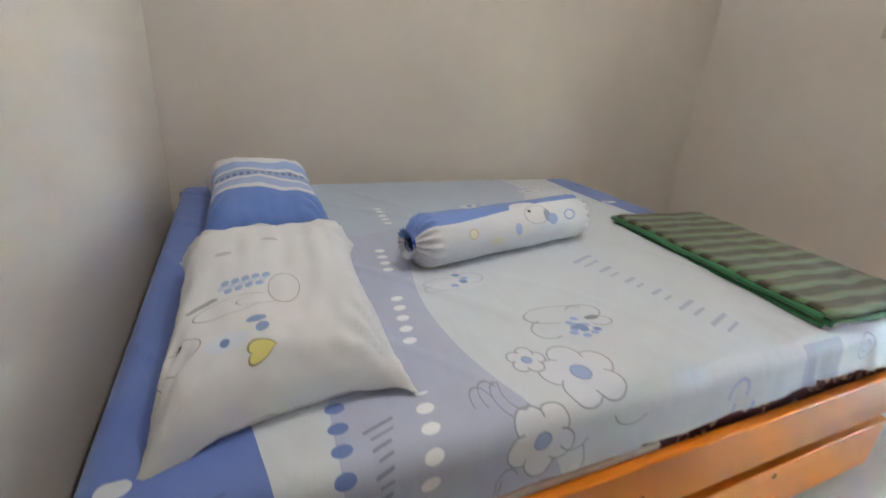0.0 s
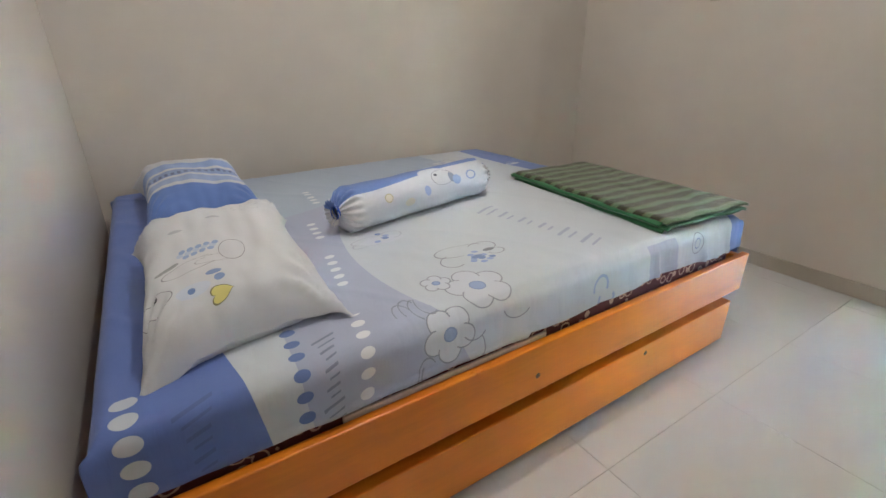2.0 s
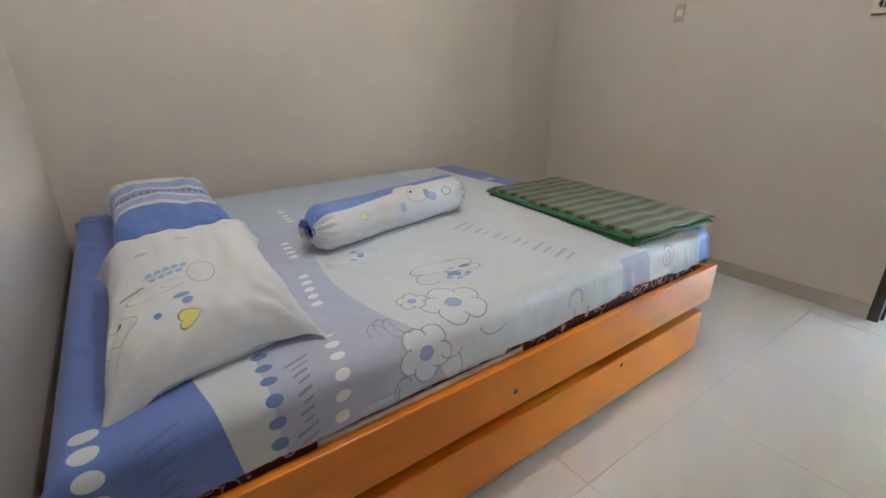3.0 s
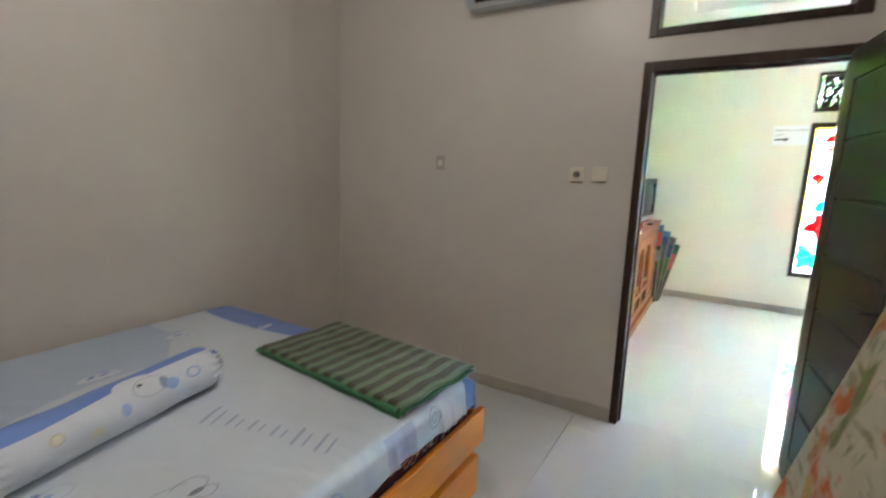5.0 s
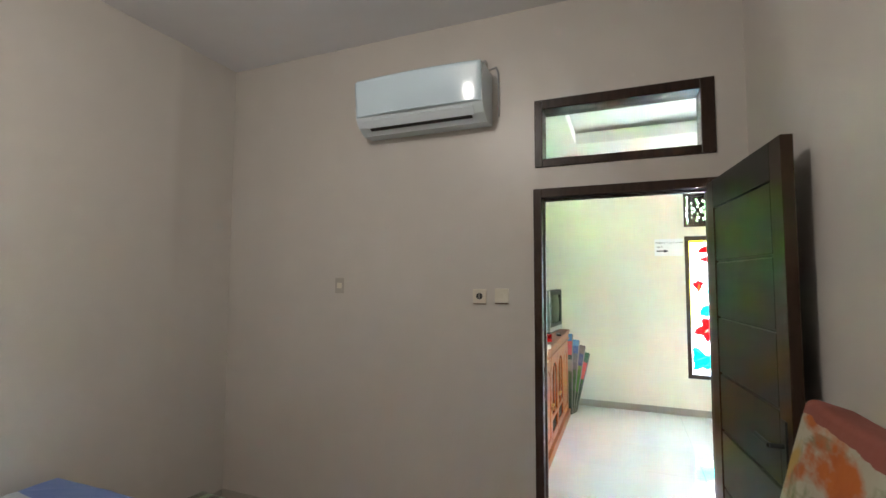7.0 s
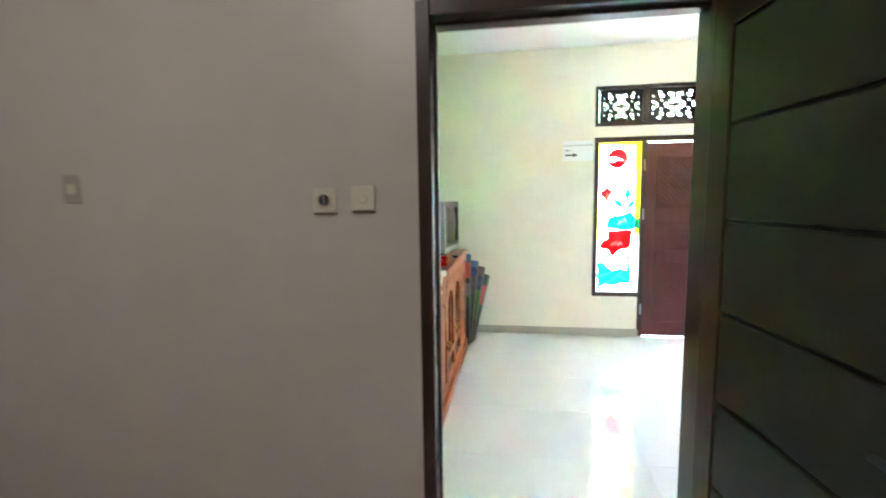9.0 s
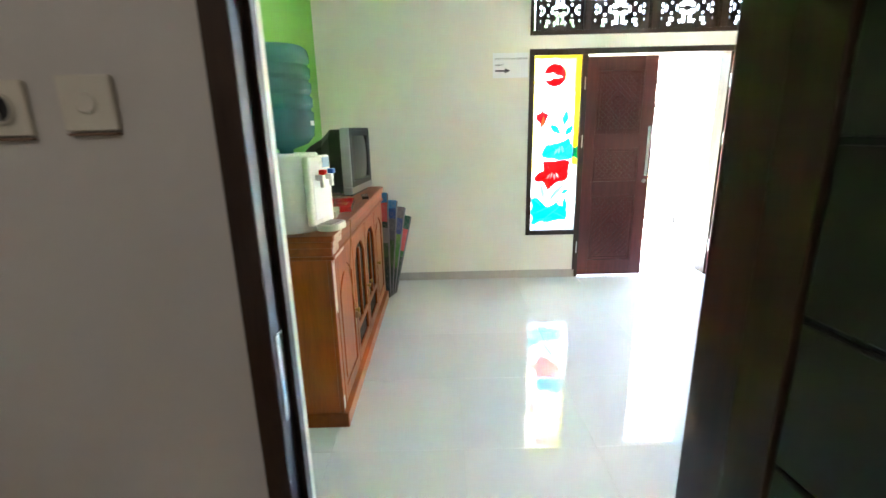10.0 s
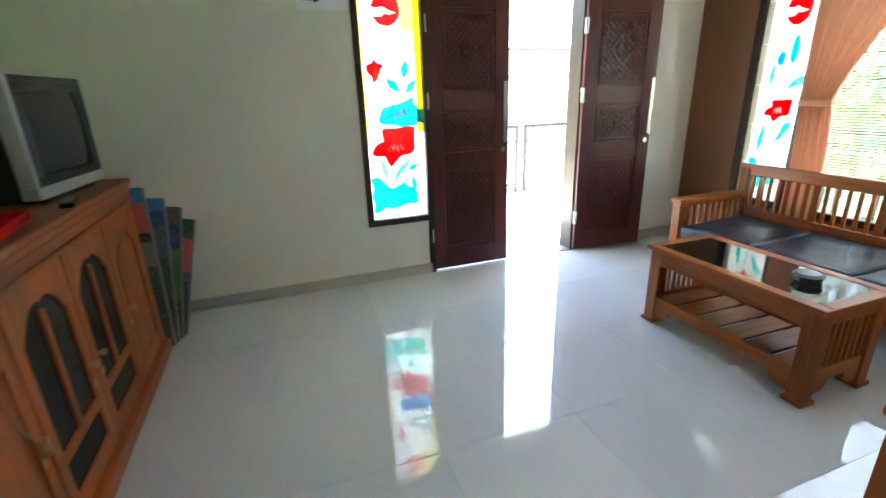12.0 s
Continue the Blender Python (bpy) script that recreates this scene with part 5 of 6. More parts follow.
def arch_hole_door(x0, glazed, mirror):
    """Cabinet door: frame around an arched panel or two arched panes over a low pane."""
    ya, yb = CY0 - 0.002, CY0 + 0.018
    d = part("door", box(x0 + 0.004, x0 + 0.054, ya, yb, 0.10, 0.87, bevel=0.002), M_CAB, cab)
    rows = [("stile", (x0 + dw - 0.054, x0 + dw - 0.004, ya, yb, 0.10, 0.87)), ("rail", (x0 + 0.054, x0 + dw - 0.054, ya, yb, 0.10, 0.17))]
    if glazed:
        rows += [("rail", (x0 + 0.054, x0 + dw - 0.054, ya, yb, 0.29, 0.33)), ("glazing_bar", (x0 + dw / 2 - 0.014, x0 + dw / 2 + 0.014, ya, yb, 0.33, 0.76))]
    for nm, r in rows:
        part(nm, box(*r, bevel=0.002), M_CAB, d)
    xa, xb = x0 + 0.054, x0 + dw - 0.054
    pts = [(xa, 0.87), (xa, 0.70)]
    for k in range(1, 24):
        t = k / 24
        rise = 0.70 + 0.085 * math.sin(math.pi * t) + (0.02 * abs(math.sin(2 * math.pi * t)) if glazed else 0.0)
        pts.append((xa + (xb - xa) * t, rise))
    pts += [(xb, 0.70), (xb, 0.87)]
    part("arch_rail", moved(outline(pts, 0.020, "y"), pose(0, CY0 - 0.002, 0)), M_CAB, d)
    if glazed:
        part("pane", box(xa, xb, CY0 + 0.008, CY0 + 0.011, 0.17, 0.82), M_DARKPANE, d, "dark smoked glass")
    else:
        part("panel", box(xa, xb, CY0 + 0.006, CY0 + 0.014, 0.17, 0.82), M_CAB, d)
        part("field", moved(outline([(xa + 0.03, 0.20), (xb - 0.03, 0.20), (xb - 0.03, 0.66)] + [(xb - 0.03 - (xb - xa - 0.06) * k / 16, 0.66 + 0.08 * math.sin(math.pi * k / 16)) for k in range(1, 16)] + [(xa + 0.03, 0.66)], 0.007, "y"), pose(0, CY0 + 0.0005, 0)), M_CAB, d)
    kx = x0 + (0.045 if mirror else dw - 0.045)
    part("knob", moved(lathe([(0.006, 0.0), (0.006, 0.012), (0.014, 0.018), (0.012, 0.028), (0.0001, 0.030)], 16, False), pose(kx, CY0 - 0.002, 0.46, 90, 0, 0)), M_BRASS, d, "turned brass knob")
    part("lock", box(kx - 0.009, kx + 0.009, CY0 - 0.005, CY0 - 0.002, 0.37, 0.40, bevel=0.001), M_BRASS, d)


for k in range(4):
    arch_hole_door(CX0 + 0.05 + k * dw, k in (1, 2), k in (2, 3))
cord = thing("power_cord", (0, 0, 0), "thin beige power cord hanging over the sideboard", "cord")
pts = [(1.50, 0.50, CH + 0.004), (1.60, 0.39, CH + 0.004), (1.62, 0.336, CH - 0.004), (1.60, 0.340, 0.86), (1.57, 0.350, 0.72), (1.64, 0.352, 0.52), (1.69, 0.350, 0.44)]
for a, b in zip(pts, pts[1:]):
    part("cord", rod(a, b, 0.0025, 8), M_CORD, cord)
part("plug", lathe([(0.016, 0.0), (0.018, 0.02), (0.010, 0.035)], 16), M_CORD, cord).matrix_basis = pose(1.69, 0.350, 0.41)

# ---- water dispenser with bottle ----
disp = thing("water_dispenser", pose(1.425, 0.565, CH, 0, 0, -16), "white table-top water dispenser on the sideboard", "water dispenser")


def round_box(w, d, h, r, seg=6):
    bm = bmesh.new()
    pts = []
    for cx, cy, a0 in ((w - r, d - r, 0), (-w + r, d - r, 90), (-w + r, -d + r, 180), (w - r, -d + r, 270)):
        for k in range(seg + 1):
            a = radians(a0 + 90 * k / seg)
            pts.append((cx + r * math.cos(a), cy + r * math.sin(a)))
    rings = []
    for s, z in ((0.98, 0.0), (1.0, 0.01), (1.0, h - 0.02), (0.985, h - 0.006), (0.95, h)):
        rings.append([bm.verts.new((x * s, y * s, z)) for x, y in pts])
    n = len(pts)
    for a, b in zip(rings, rings[1:]):
        for k in range(n):
            bm.faces.new((a[k], a[(k + 1) % n], b[(k + 1) % n], b[k]))
    bm.faces.new(rings[0][::-1]), bm.faces.new(rings[-1])
    return bm


part("body", round_box(0.128, 0.135, 0.355, 0.115, 14), M_WHITEP, disp, smooth=True)
part("front_panel", box(-0.095, 0.095, -0.165, -0.130, 0.03, 0.345, bevel=0.012, seg=3), M_WHITEP, disp)
part("recess", box(-0.07, 0.07, -0.1675, -0.1645, 0.06, 0.24, bevel=0.001), M_PAPER, disp)
part("badge", box(0.02, 0.08, -0.168, -0.1655, 0.290, 0.335, bevel=0.001), plain("badge_blue", (0.28, 0.40, 0.58), 0.4), disp, "pale blue badge")
tray = part("drip_tray", round_box(0.075, 0.055, 0.03, 0.05, 6), M_WHITEP, disp)
tray.matrix_basis = pose(0, -0.20, 0.008)
part("grille", box(-0.05, 0.05, -0.03, 0.03, 0.030, 0.033), M_GREYP, tray)
for x, m, c in ((-0.038, M_RED, "hot"), (0.038, M_BLUEP, "cold")):
    tap = part("tap", join(box(x - 0.012, x + 0.012, -0.205, -0.165, 0.235, 0.262, bevel=0.004), box(x - 0.009, x + 0.009, -0.205, -0.187, 0.205, 0.236, bevel=0.003)), M_WHITEP, disp)
    part("lever", box(x - 0.014, x + 0.014, -0.215, -0.185, 0.262, 0.285, bevel=0.005), m, tap, "red lever" if c == "hot" else "blue lever")
prof = [(0.03, 0.0), (0.032, 0.03), (0.10, 0.055), (0.132, 0.09), (0.136, 0.15)]
for k in range(4):
    z = 0.165 + k * 0.062
    prof += [(0.136, z), (0.1365, z + 0.028), (0.126, z + 0.036), (0.126, z + 0.044), (0.136, z + 0.054)]
prof += [(0.136, 0.43), (0.13, 0.455), (0.11, 0.470), (0.0001, 0.462)]
bottle = thing("water_bottle", (1.425, 0.565, CH + 0.342), "blue ribbed plastic water bottle upside down", "water bottle")
ob = part("shell", lathe(prof, 48, False), G_BOTTLE, bottle, smooth=True)
ob = part("water", lathe([(max(0.0001, r - 0.006), z + 0.004) for r, z in prof if z < 0.36] + [(0.0001, 0.36)], 40, False), glass_sheet("water_tint", (0.34, 0.70, 0.72), 0.92, 0.03), bottle, smooth=True)
part("label_strip", boxes([(-0.055, 0.0, -0.139, -0.1375, 0.135, 0.155)], 0.0), M_PAPER, bottle, "small white label strip")

# ---- television ----
tv = thing("television", pose(2.685, 0.465, CH, 0, 0, -6), "old silver and black tube television", "television")
M_SILVER = plain("silver_plastic", (0.34, 0.34, 0.34), 0.34)
part("bezel", boxes([(-0.272, 0.272, -0.022, 0.04, 0.02, 0.070), (-0.272, -0.246, -0.022, 0.04, 0.070, 0.47)], 0.006), M_SILVER, tv, "silver lower and side bezel")
part("dark_bezel", boxes([(-0.246, 0.272, -0.018, 0.04, 0.448, 0.47), (0.250, 0.272, -0.018, 0.04, 0.070, 0.448)], 0.006), M_BLACKP, tv)
part("screen_surround", boxes([(-0.252, 0.252, -0.024, 0.0, 0.068, 0.105), (-0.252, 0.252, -0.024, 0.0, 0.415, 0.45), (-0.252, -0.204, -0.024, 0.0, 0.105, 0.415), (0.204, 0.252, -0.024, 0.0, 0.105, 0.415)], 0.003), M_BLACKP, tv)


def tube(i, j):
    u, v = 2 * i - 1, 2 * j - 1
    return (0.206 * u, -0.022 + 0.014 * (u * u + v * v) / 2, 0.26 + 0.157 * v)


grid_mesh("screen", 16, 12, tube, M_SCREEN, tv)
bm = bmesh.new()
rings = []
for w, z0, z1, y in ((0.28, 0.025, 0.462, 0.04), (0.27, 0.03, 0.46, 0.12), (0.20, 0.05, 0.40, 0.20), (0.165, 0.07, 0.35, 0.30), (0.14, 0.08, 0.32, 0.345)):
    rings.append([bm.verts.new((sx * w, y, z)) for sx, z in ((-1, z0), (-1, z1 - 0.05), (-0.85, z1), (0.85, z1), (1, z1 - 0.05), (1, z0))])
for a, b in zip(rings, rings[1:]):
    for k in range(6):
        bm.faces.new((a[k], b[k], b[(k + 1) % 6], a[(k + 1) % 6]))
bm.faces.new(rings[0]), bm.faces.new(rings[-1][::-1])
bmesh.ops.recalc_face_normals(bm, faces=bm.faces)
part("back_case", bm, M_BLACKP, tv)
part("foot", box(-0.2, 0.2, 0.0, 0.226, 0, 0.028, bevel=0.004), M_BLACKP, tv)
part("brand_bar", box(-0.02, 0.02, -0.022, -0.0195, 0.055, 0.063), M_GREYP, tv)

# tray, glasses, box, remote
tray = thing("serving_tray", pose(2.00, 0.52, CH, 0, 0, 8), "red plastic tray on the sideboard", "tray")
part("base", box(-0.17, 0.17, -0.115, 0.115, 0, 0.006, bevel=0.002), M_RED, tray)
part("rim", boxes([(-0.18, 0.18, -0.125, -0.115, 0.002, 0.032), (-0.18, 0.18, 0.115, 0.125, 0.002, 0.032), (-0.18, -0.17, -0.115, 0.115, 0.002, 0.032), (0.17, 0.18, -0.115, 0.115, 0.002, 0.032)], 0.003), M_RED, tray)
mug = thing("glass_mug", pose(1.90, 0.49, CH + 0.0065), "clear glass mug on the red tray", "mug", "glass mugs")
ob = part("cup", lathe([(0.030, 0.0), (0.034, 0.004), (0.036, 0.085), (0.0335, 0.085), (0.031, 0.008), (0.0001, 0.008)], 28, False), G_MUG, mug, smooth=True)
ring = bmesh.new()
for k in range(8):
    a, b = radians(-80 + 160 * k / 8), radians(-80 + 160 * (k + 1) / 8)
    seg = rod((0.035 + 0.022 * math.cos(a), 0, 0.043 + 0.028 * math.sin(a)), (0.035 + 0.022 * math.cos(b), 0, 0.043 + 0.028 * math.sin(b)), 0.005, 8)
    tmp = bpy.data.meshes.new("t")
    seg.to_mesh(tmp)
    seg.free()
    ring.from_mesh(tmp)
    bpy.data.meshes.remove(tmp)
part("handle", ring, G_MUG, mug)
for x, y, a in ((1.98, 0.545, 40), (1.90, 0.58, 120), (2.02, 0.475, 250)):
    copy_thing(mug, pose(x, y, CH + 0.0065, 0, 0, a))
bx = thing("small_box", pose(1.73, 0.455, CH, 0, 0, 6), "small cream cardboard box on sideboard", "box")
part("carton", box(-0.085, 0.085, -0.03, 0.03, 0, 0.036, bevel=0.002), M_BOX, bx)
part("lid_flap", box(-0.083, 0.083, -0.028, 0.028, 0.0365, 0.038), M_BOX, bx)
rem = thing("remote_control", pose(2.40, 0.385, CH, 0, 0, 12), "black remote control before the television", "remote control")
part("case", box(-0.075, 0.075, -0.022, 0.022, 0, 0.018, bevel=0.005), M_BLACKP, rem)
part("buttons", boxes([(-0.055 + 0.02 * a, -0.045 + 0.02 * a, -0.013 + 0.011 * b, -0.006 + 0.011 * b, 0.018, 0.0205) for a in range(6) for b in range(3)]), M_GREYP, rem)

# ---- folded mats leaning at the sideboard ----
def fabric_panels(name, cols):
    b = Mix(name)
    n = b.node("ShaderNodeSeparateXYZ", Vector=b.coord("Generated"))
    t = b.math("ADD", n.outputs[2], b.math("MULTIPLY", 0.05, b.noise(8.0, 3)))
    r = b.nt.nodes.new("ShaderNodeValToRGB")
    r.color_ramp.interpolation = "CONSTANT"
    b.put(t, r.inputs[0])
    while len(r.color_ramp.elements) < len(cols):
        r.color_ramp.elements.new(0.5)
    for e, (p, c) in zip(r.color_ramp.elements, cols):
        e.position, e.color = p, (*c, 1)
    motif = b.node("ShaderNodeTexVoronoi", Vector=b.coord("Object"), Scale=26.0)
    ringy = b.math("LESS_THAN", b.math("ABSOLUTE", b.math("SUBTRACT", motif.outputs["Distance"], 0.42)), 0.07)
    col = b.blend(b.math("MULTIPLY", ringy, 0.25), r.outputs[0], (0.30, 0.27, 0.24))
    col = b.blend(b.math("MULTIPLY", b.noise(60.0, 3), 0.18), col, (0.03, 0.04, 0.03))
    b.bump(b.noise(300.0, 2), 0.4, 0.002)
    return b.done(col, 0.8)


GRN, PINK, BLU, DK, SKY, GREY = (0.06, 0.17, 0.03), (0.62, 0.10, 0.09), (0.03, 0.08, 0.24), (0.03, 0.05, 0.04), (0.06, 0.22, 0.45), (0.22, 0.22, 0.21)
mats = [((0, DK), (0.42, (0.06, 0.10, 0.05)), (0.56, GREY), (0.70, DK), (0.76, PINK), (0.93, SKY)), ((0, DK), (0.34, (0.05, 0.11, 0.04)), (0.62, (0.10, 0.11, 0.12)), (0.84, BLU), (0.94, SKY)),
        ((0, DK), (0.34, GRN), (0.66, (0.10, 0.20, 0.03)), (0.72, (0.04, 0.06, 0.16)), (0.90, (0.13, 0.10, 0.09))), ((0, DK), (0.5, (0.05, 0.12, 0.04)), (0.58, PINK), (0.86, (0.015, 0.10, 0.055)))]
for k, cols in enumerate(mats):
    tilt = 1 + 6.0 * k
    m = thing("folded_mat", pose(3.062 + 0.04 * k, 0.375 - 0.012 * k, 0.0, tilt * 0.75, 3 + k, 4 * k), "folded colourful woven floor mat, leaning upright", "floor mat", "folded mats by the sideboard")
    hh = (0.93, 0.86, 0.80, 0.72)[k]
    mm = fabric_panels("mat_fabric", cols)
    bm = box(-0.012, 0.012, -0.045, 0.30, 0.0, hh, bevel=0.009, seg=3)
    part("mat", bm, mm, m)
    part("binding", box(-0.014, 0.014, -0.052, -0.040, 0.01, hh - 0.005, bevel=0.005), plain("mat_binding", (0.20, 0.20, 0.20), 0.8), m, "grey edge binding")

# ---- notice on the wall ----
sign = thing("paper_notice", pose(XF - 0.003, -0.617, 1.86, 0, 0, -90), "white paper notice with black print and arrow", "notice")
part("sheet", box(0.0, 0.312, -0.0012, 0.0012, 0.0, 0.205), M_PAPER, sign)


def lettering(text, x, z, size):
    cu = bpy.data.curves.new("text", "FONT")
    cu.body, cu.size, cu.extrude = text, size, 0.0004
    ob = new("printed_text", cu)
    dg = bpy.context.evaluated_depsgraph_get()
    me = bpy.data.meshes.new_from_object(ob.evaluated_get(dg))
    bpy.data.objects.remove(ob)
    me.materials.append(M_INK)
    o = new("printed_text", me)
    o.parent = sign
    o.matrix_basis = pose(x, -0.0022, z, 90, 0, 0)


lettering("CHECK OUT  Jam 12.00 WIB", 0.014, 0.150, 0.0235)
lettering("KIBLAT", 0.022, 0.100, 0.023)
part("arrow", join(box(0.022, 0.105, -0.0022, -0.0014, 0.052, 0.066), moved(outline([(0.105, 0.038), (0.155, 0.059), (0.105, 0.080)], 0.0008, "y"), pose(0, -0.0022, 0))), M_INK, sign)

# ---- coffee table ----
TX0, TX1, TY0, TY1, TH = 1.33, 2.29, -2.83, -2.345, 0.475
tab = thing("coffee_table", (0, 0, 0), "teak coffee table with black glass top", "coffee table")
for x in (TX0 + 0.02, TX1 - 0.09):
    for y in (TY0 + 0.02, TY1 - 0.09):
        part("leg", box(x, x + 0.07, y, y + 0.07, 0, TH - 0.02, bevel=0.004), M_TEAK_Z, tab)
        part("foot", box(x - 0.012, x + 0.082, y - 0.012, y + 0.082, 0, 0.022, bevel=0.006), M_TEAK_Z, tab)
part("top_frame", boxes([(TX0, TX1, TY0, TY0 + 0.06, TH - 0.025, TH), (TX0, TX1, TY1 - 0.06, TY1, TH - 0.025, TH), (TX0, TX0 + 0.06, TY0 + 0.06, TY1 - 0.06, TH - 0.025, TH), (TX1 - 0.06, TX1, TY0 + 0.06, TY1 - 0.06, TH - 0.025, TH)], 0.005), M_TEAK, tab)
part("glass_top", box(TX0 + 0.06, TX1 - 0.06, TY0 + 0.06, TY1 - 0.06, TH - 0.012, TH - 0.003), M_SMOKE, tab, "black mirror-like glass top")
part("apron", boxes([(TX0 + 0.09, TX1 - 0.09, TY1 - 0.048, TY1 - 0.023, TH - 0.11, TH - 0.025), (TX0 + 0.09, TX1 - 0.09, TY0 + 0.023, TY0 + 0.048, TH - 0.11, TH - 0.025),
                     (TX0 + 0.023, TX0 + 0.048, TY0 + 0.09, TY1 - 0.09, TH - 0.09, TH - 0.025), (TX1 - 0.048, TX1 - 0.023, TY0 + 0.09, TY1 - 0.09, TH - 0.09, TH - 0.025)], 0.003), M_TEAK, tab)


def scallop(a, b, z0, z1, n=20):
    """A lower rail with curved corners where it meets the feet."""
    pts = [(a, z1), (a, z0 - 0.06), (a + 0.10, z0 - 0.06)]
    pts += [(a + 0.10 + 0.06 * math.sin(radians(90 * k / 6)), z0 - 0.06 + 0.06 * (1 - math.cos(radians(90 * k / 6)))) for k in range(1, 7)]
    pts += [(b - 0.10 - 0.06 * math.sin(radians(90 * k / 6)), z0 - 0.06 + 0.06 * (1 - math.cos(radians(90 * k / 6)))) for k in range(6, 0, -1)]
    return pts + [(b - 0.10, z0 - 0.06), (b, z0 - 0.06), (b, z1)]


for y in (TY1 - 0.05, TY0 + 0.03):
    part("lower_rail", moved(outline(scallop(TX0 + 0.03, TX1 - 0.03, 0.10, 0.165), 0.022, "y"), pose(0, y, 0)), M_TEAK, tab)
for x in (TX0 + 0.03, TX1 - 0.05):
    part("lower_rail", moved(outline(scallop(TY0 + 0.03, TY1 - 0.03, 0.10, 0.165), 0.022, "x"), pose(x, 0, 0)), M_TEAK_Y, tab)
    for k in range(7):
        y = TY0 + 0.115 + k * 0.042
        part("end_slat", box(x + 0.004, x + 0.018, y - 0.009, y + 0.009, 0.165, TH - 0.09, bevel=0.002), M_TEAK_Z, tab)
for k in range(6):
    x = TX0 + 0.075 + k * 0.138
    part("shelf_slat", box(x, x + 0.118, TY0 + 0.052, TY1 - 0.05, 0.140, 0.155, bevel=0.003), M_TEAK_Y, tab)
ash = thing("ashtray", (1.57, -2.60, TH - 0.003), "dark ceramic ashtray on the glass top", "ashtray")
part("dish", lathe([(0.045, 0.0), (0.055, 0.01), (0.062, 0.032), (0.055, 0.034), (0.042, 0.012), (0.0001, 0.010)], 8, False), plain("ashtray_glaze", (0.05, 0.055, 0.05), 0.2), ash)
part("lid", lathe([(0.066, 0.034), (0.05, 0.045), (0.0001, 0.048)], 8, False), plain("ashtray_lid", (0.16, 0.16, 0.13), 0.3), ash)

# ---- sofa and armchair ----
def settee(name, at, length, seats, label, group=""):
    """Slatted teak seat along local x, its back at local y = 0, facing +y."""
    ob = thing(name, at, label, "sofa" if seats > 1 else "armchair", group)
    d, hs, ha, hb = 0.70, 0.27, 0.56, 0.765
    for x in (0, length - 0.07):
        part("front_post", box(x, x + 0.07, d - 0.07, d, 0, ha - 0.03, bevel=0.004), M_TEAK_Z, ob)
        part("back_post", box(x, x + 0.07, 0.0, 0.06, 0, hb - 0.03, bevel=0.004), M_TEAK_Z, ob)
        part("armrest", box(x - 0.015, x + 0.085, 0.06, d + 0.015, ha - 0.03, ha, bevel=0.008, seg=3), M_TEAK_Y, ob)
        part("arm_moulding", box(x - 0.005, x + 0.075, 0.06, d + 0.005, ha - 0.055, ha - 0.03, bevel=0.006), M_TEAK_Y, ob)
        part("side_rail", box(x + 0.015, x + 0.055, 0.06, d - 0.07, 0.20, 0.27, bevel=0.003), M_TEAK_Y, ob)
        n = 9
        for k in range(n):
            y = 0.10 + (d - 0.21) * k / (n - 1)
            part("arm_slat", box(x + 0.026, x + 0.044, y - 0.012, y + 0.012, 0.27, ha - 0.055, bevel=0.003), M_TEAK_Z, ob)
    part("back_rail", box(-0.015, length + 0.015, -0.002, 0.050, hb - 0.085, hb, bevel=0.010, seg=3), M_TEAK, ob)
    part("lower_back_rail", box(0.07, length - 0.07, 0.01, 0.045, 0.36, 0.43, bevel=0.004), M_TEAK, ob)
    part("front_rail", box(0.07, length - 0.07, d - 0.055, d - 0.02, 0.17, 0.27, bevel=0.004), M_TEAK, ob)
    part("seat_board", box(0.07, length - 0.07, 0.045, d - 0.055, 0.25, 0.268), M_TEAK, ob)
    n = max(5, int((length - 0.14) / 0.062))
    for k in range(n):
        x = 0.10 + (length - 0.20) * k / (n - 1)
        wide = 0.024 if k % 6 else 0.045
        part("back_slat", box(x - wide / 2, x + wide / 2, 0.018, 0.036, 0.43, hb - 0.085, bevel=0.004), M_TEAK_Z, ob)
    w = (length - 0.15) / seats
    for k in range(seats):
        bm = box(0.076 + k * w, 0.070 + (k + 1) * w, 0.05, d - 0.005, 0.269, 0.375, bevel=0.03, seg=4)
        bmesh.ops.subdivide_edges(bm, edges=[e for e in bm.edges if e.calc_length() > 0.25], cuts=8, use_grid_fill=True)
        for v in bm.verts:
            if v.co.z > 0.33:
                v.co.z += 0.014 * noise.noise(v.co * 5) + 0.003 * noise.noise(v.co * 13)
        part("seat_cushion", bm, M_SEAT, ob, "dark blue leatherette cushion", smooth=True)
    return ob


settee("sofa", pose(1.05, -3.81, 0), 1.80, 3, "slatted teak sofa with dark blue cushions by window")
settee("armchair", pose(0.14, -1.76, 0, 0, 0, -90), 0.72, 1, "slatted teak armchair with dark blue cushion")

# ceiling downlights of the living room
dl = thing("downlight", (1.62, -0.56, HT), "round white recessed ceiling downlight", "ceiling lamp", "downlights")
part("ring", lathe([(0.085, -0.012), (0.09, 0.0), (0.065, 0.0), (0.065, -0.010), (0.085, -0.012)], 28, False), M_WHITEP, dl)
part("lens", lathe([(0.064, -0.006), (0.0001, -0.004)], 24, False), M_LAMPSH, dl)
copy_thing(dl, pose(1.62, -2.5, HT))

# ---- outside ----
fixed(part("ground", box(-60, 80, -70, 60, -0.9, -0.55), M_GRASS), "green lawn around the house", "ground")
fixed(part("terrace", boxes([(XF1, 6.3, -5.6, 1.6, -0.55, -0.02), (-0.5, XF1, -5.6, YW - 0.15, -0.55, -0.02)]), M_TERR), "pale tiled terrace before the front door", "terrace")


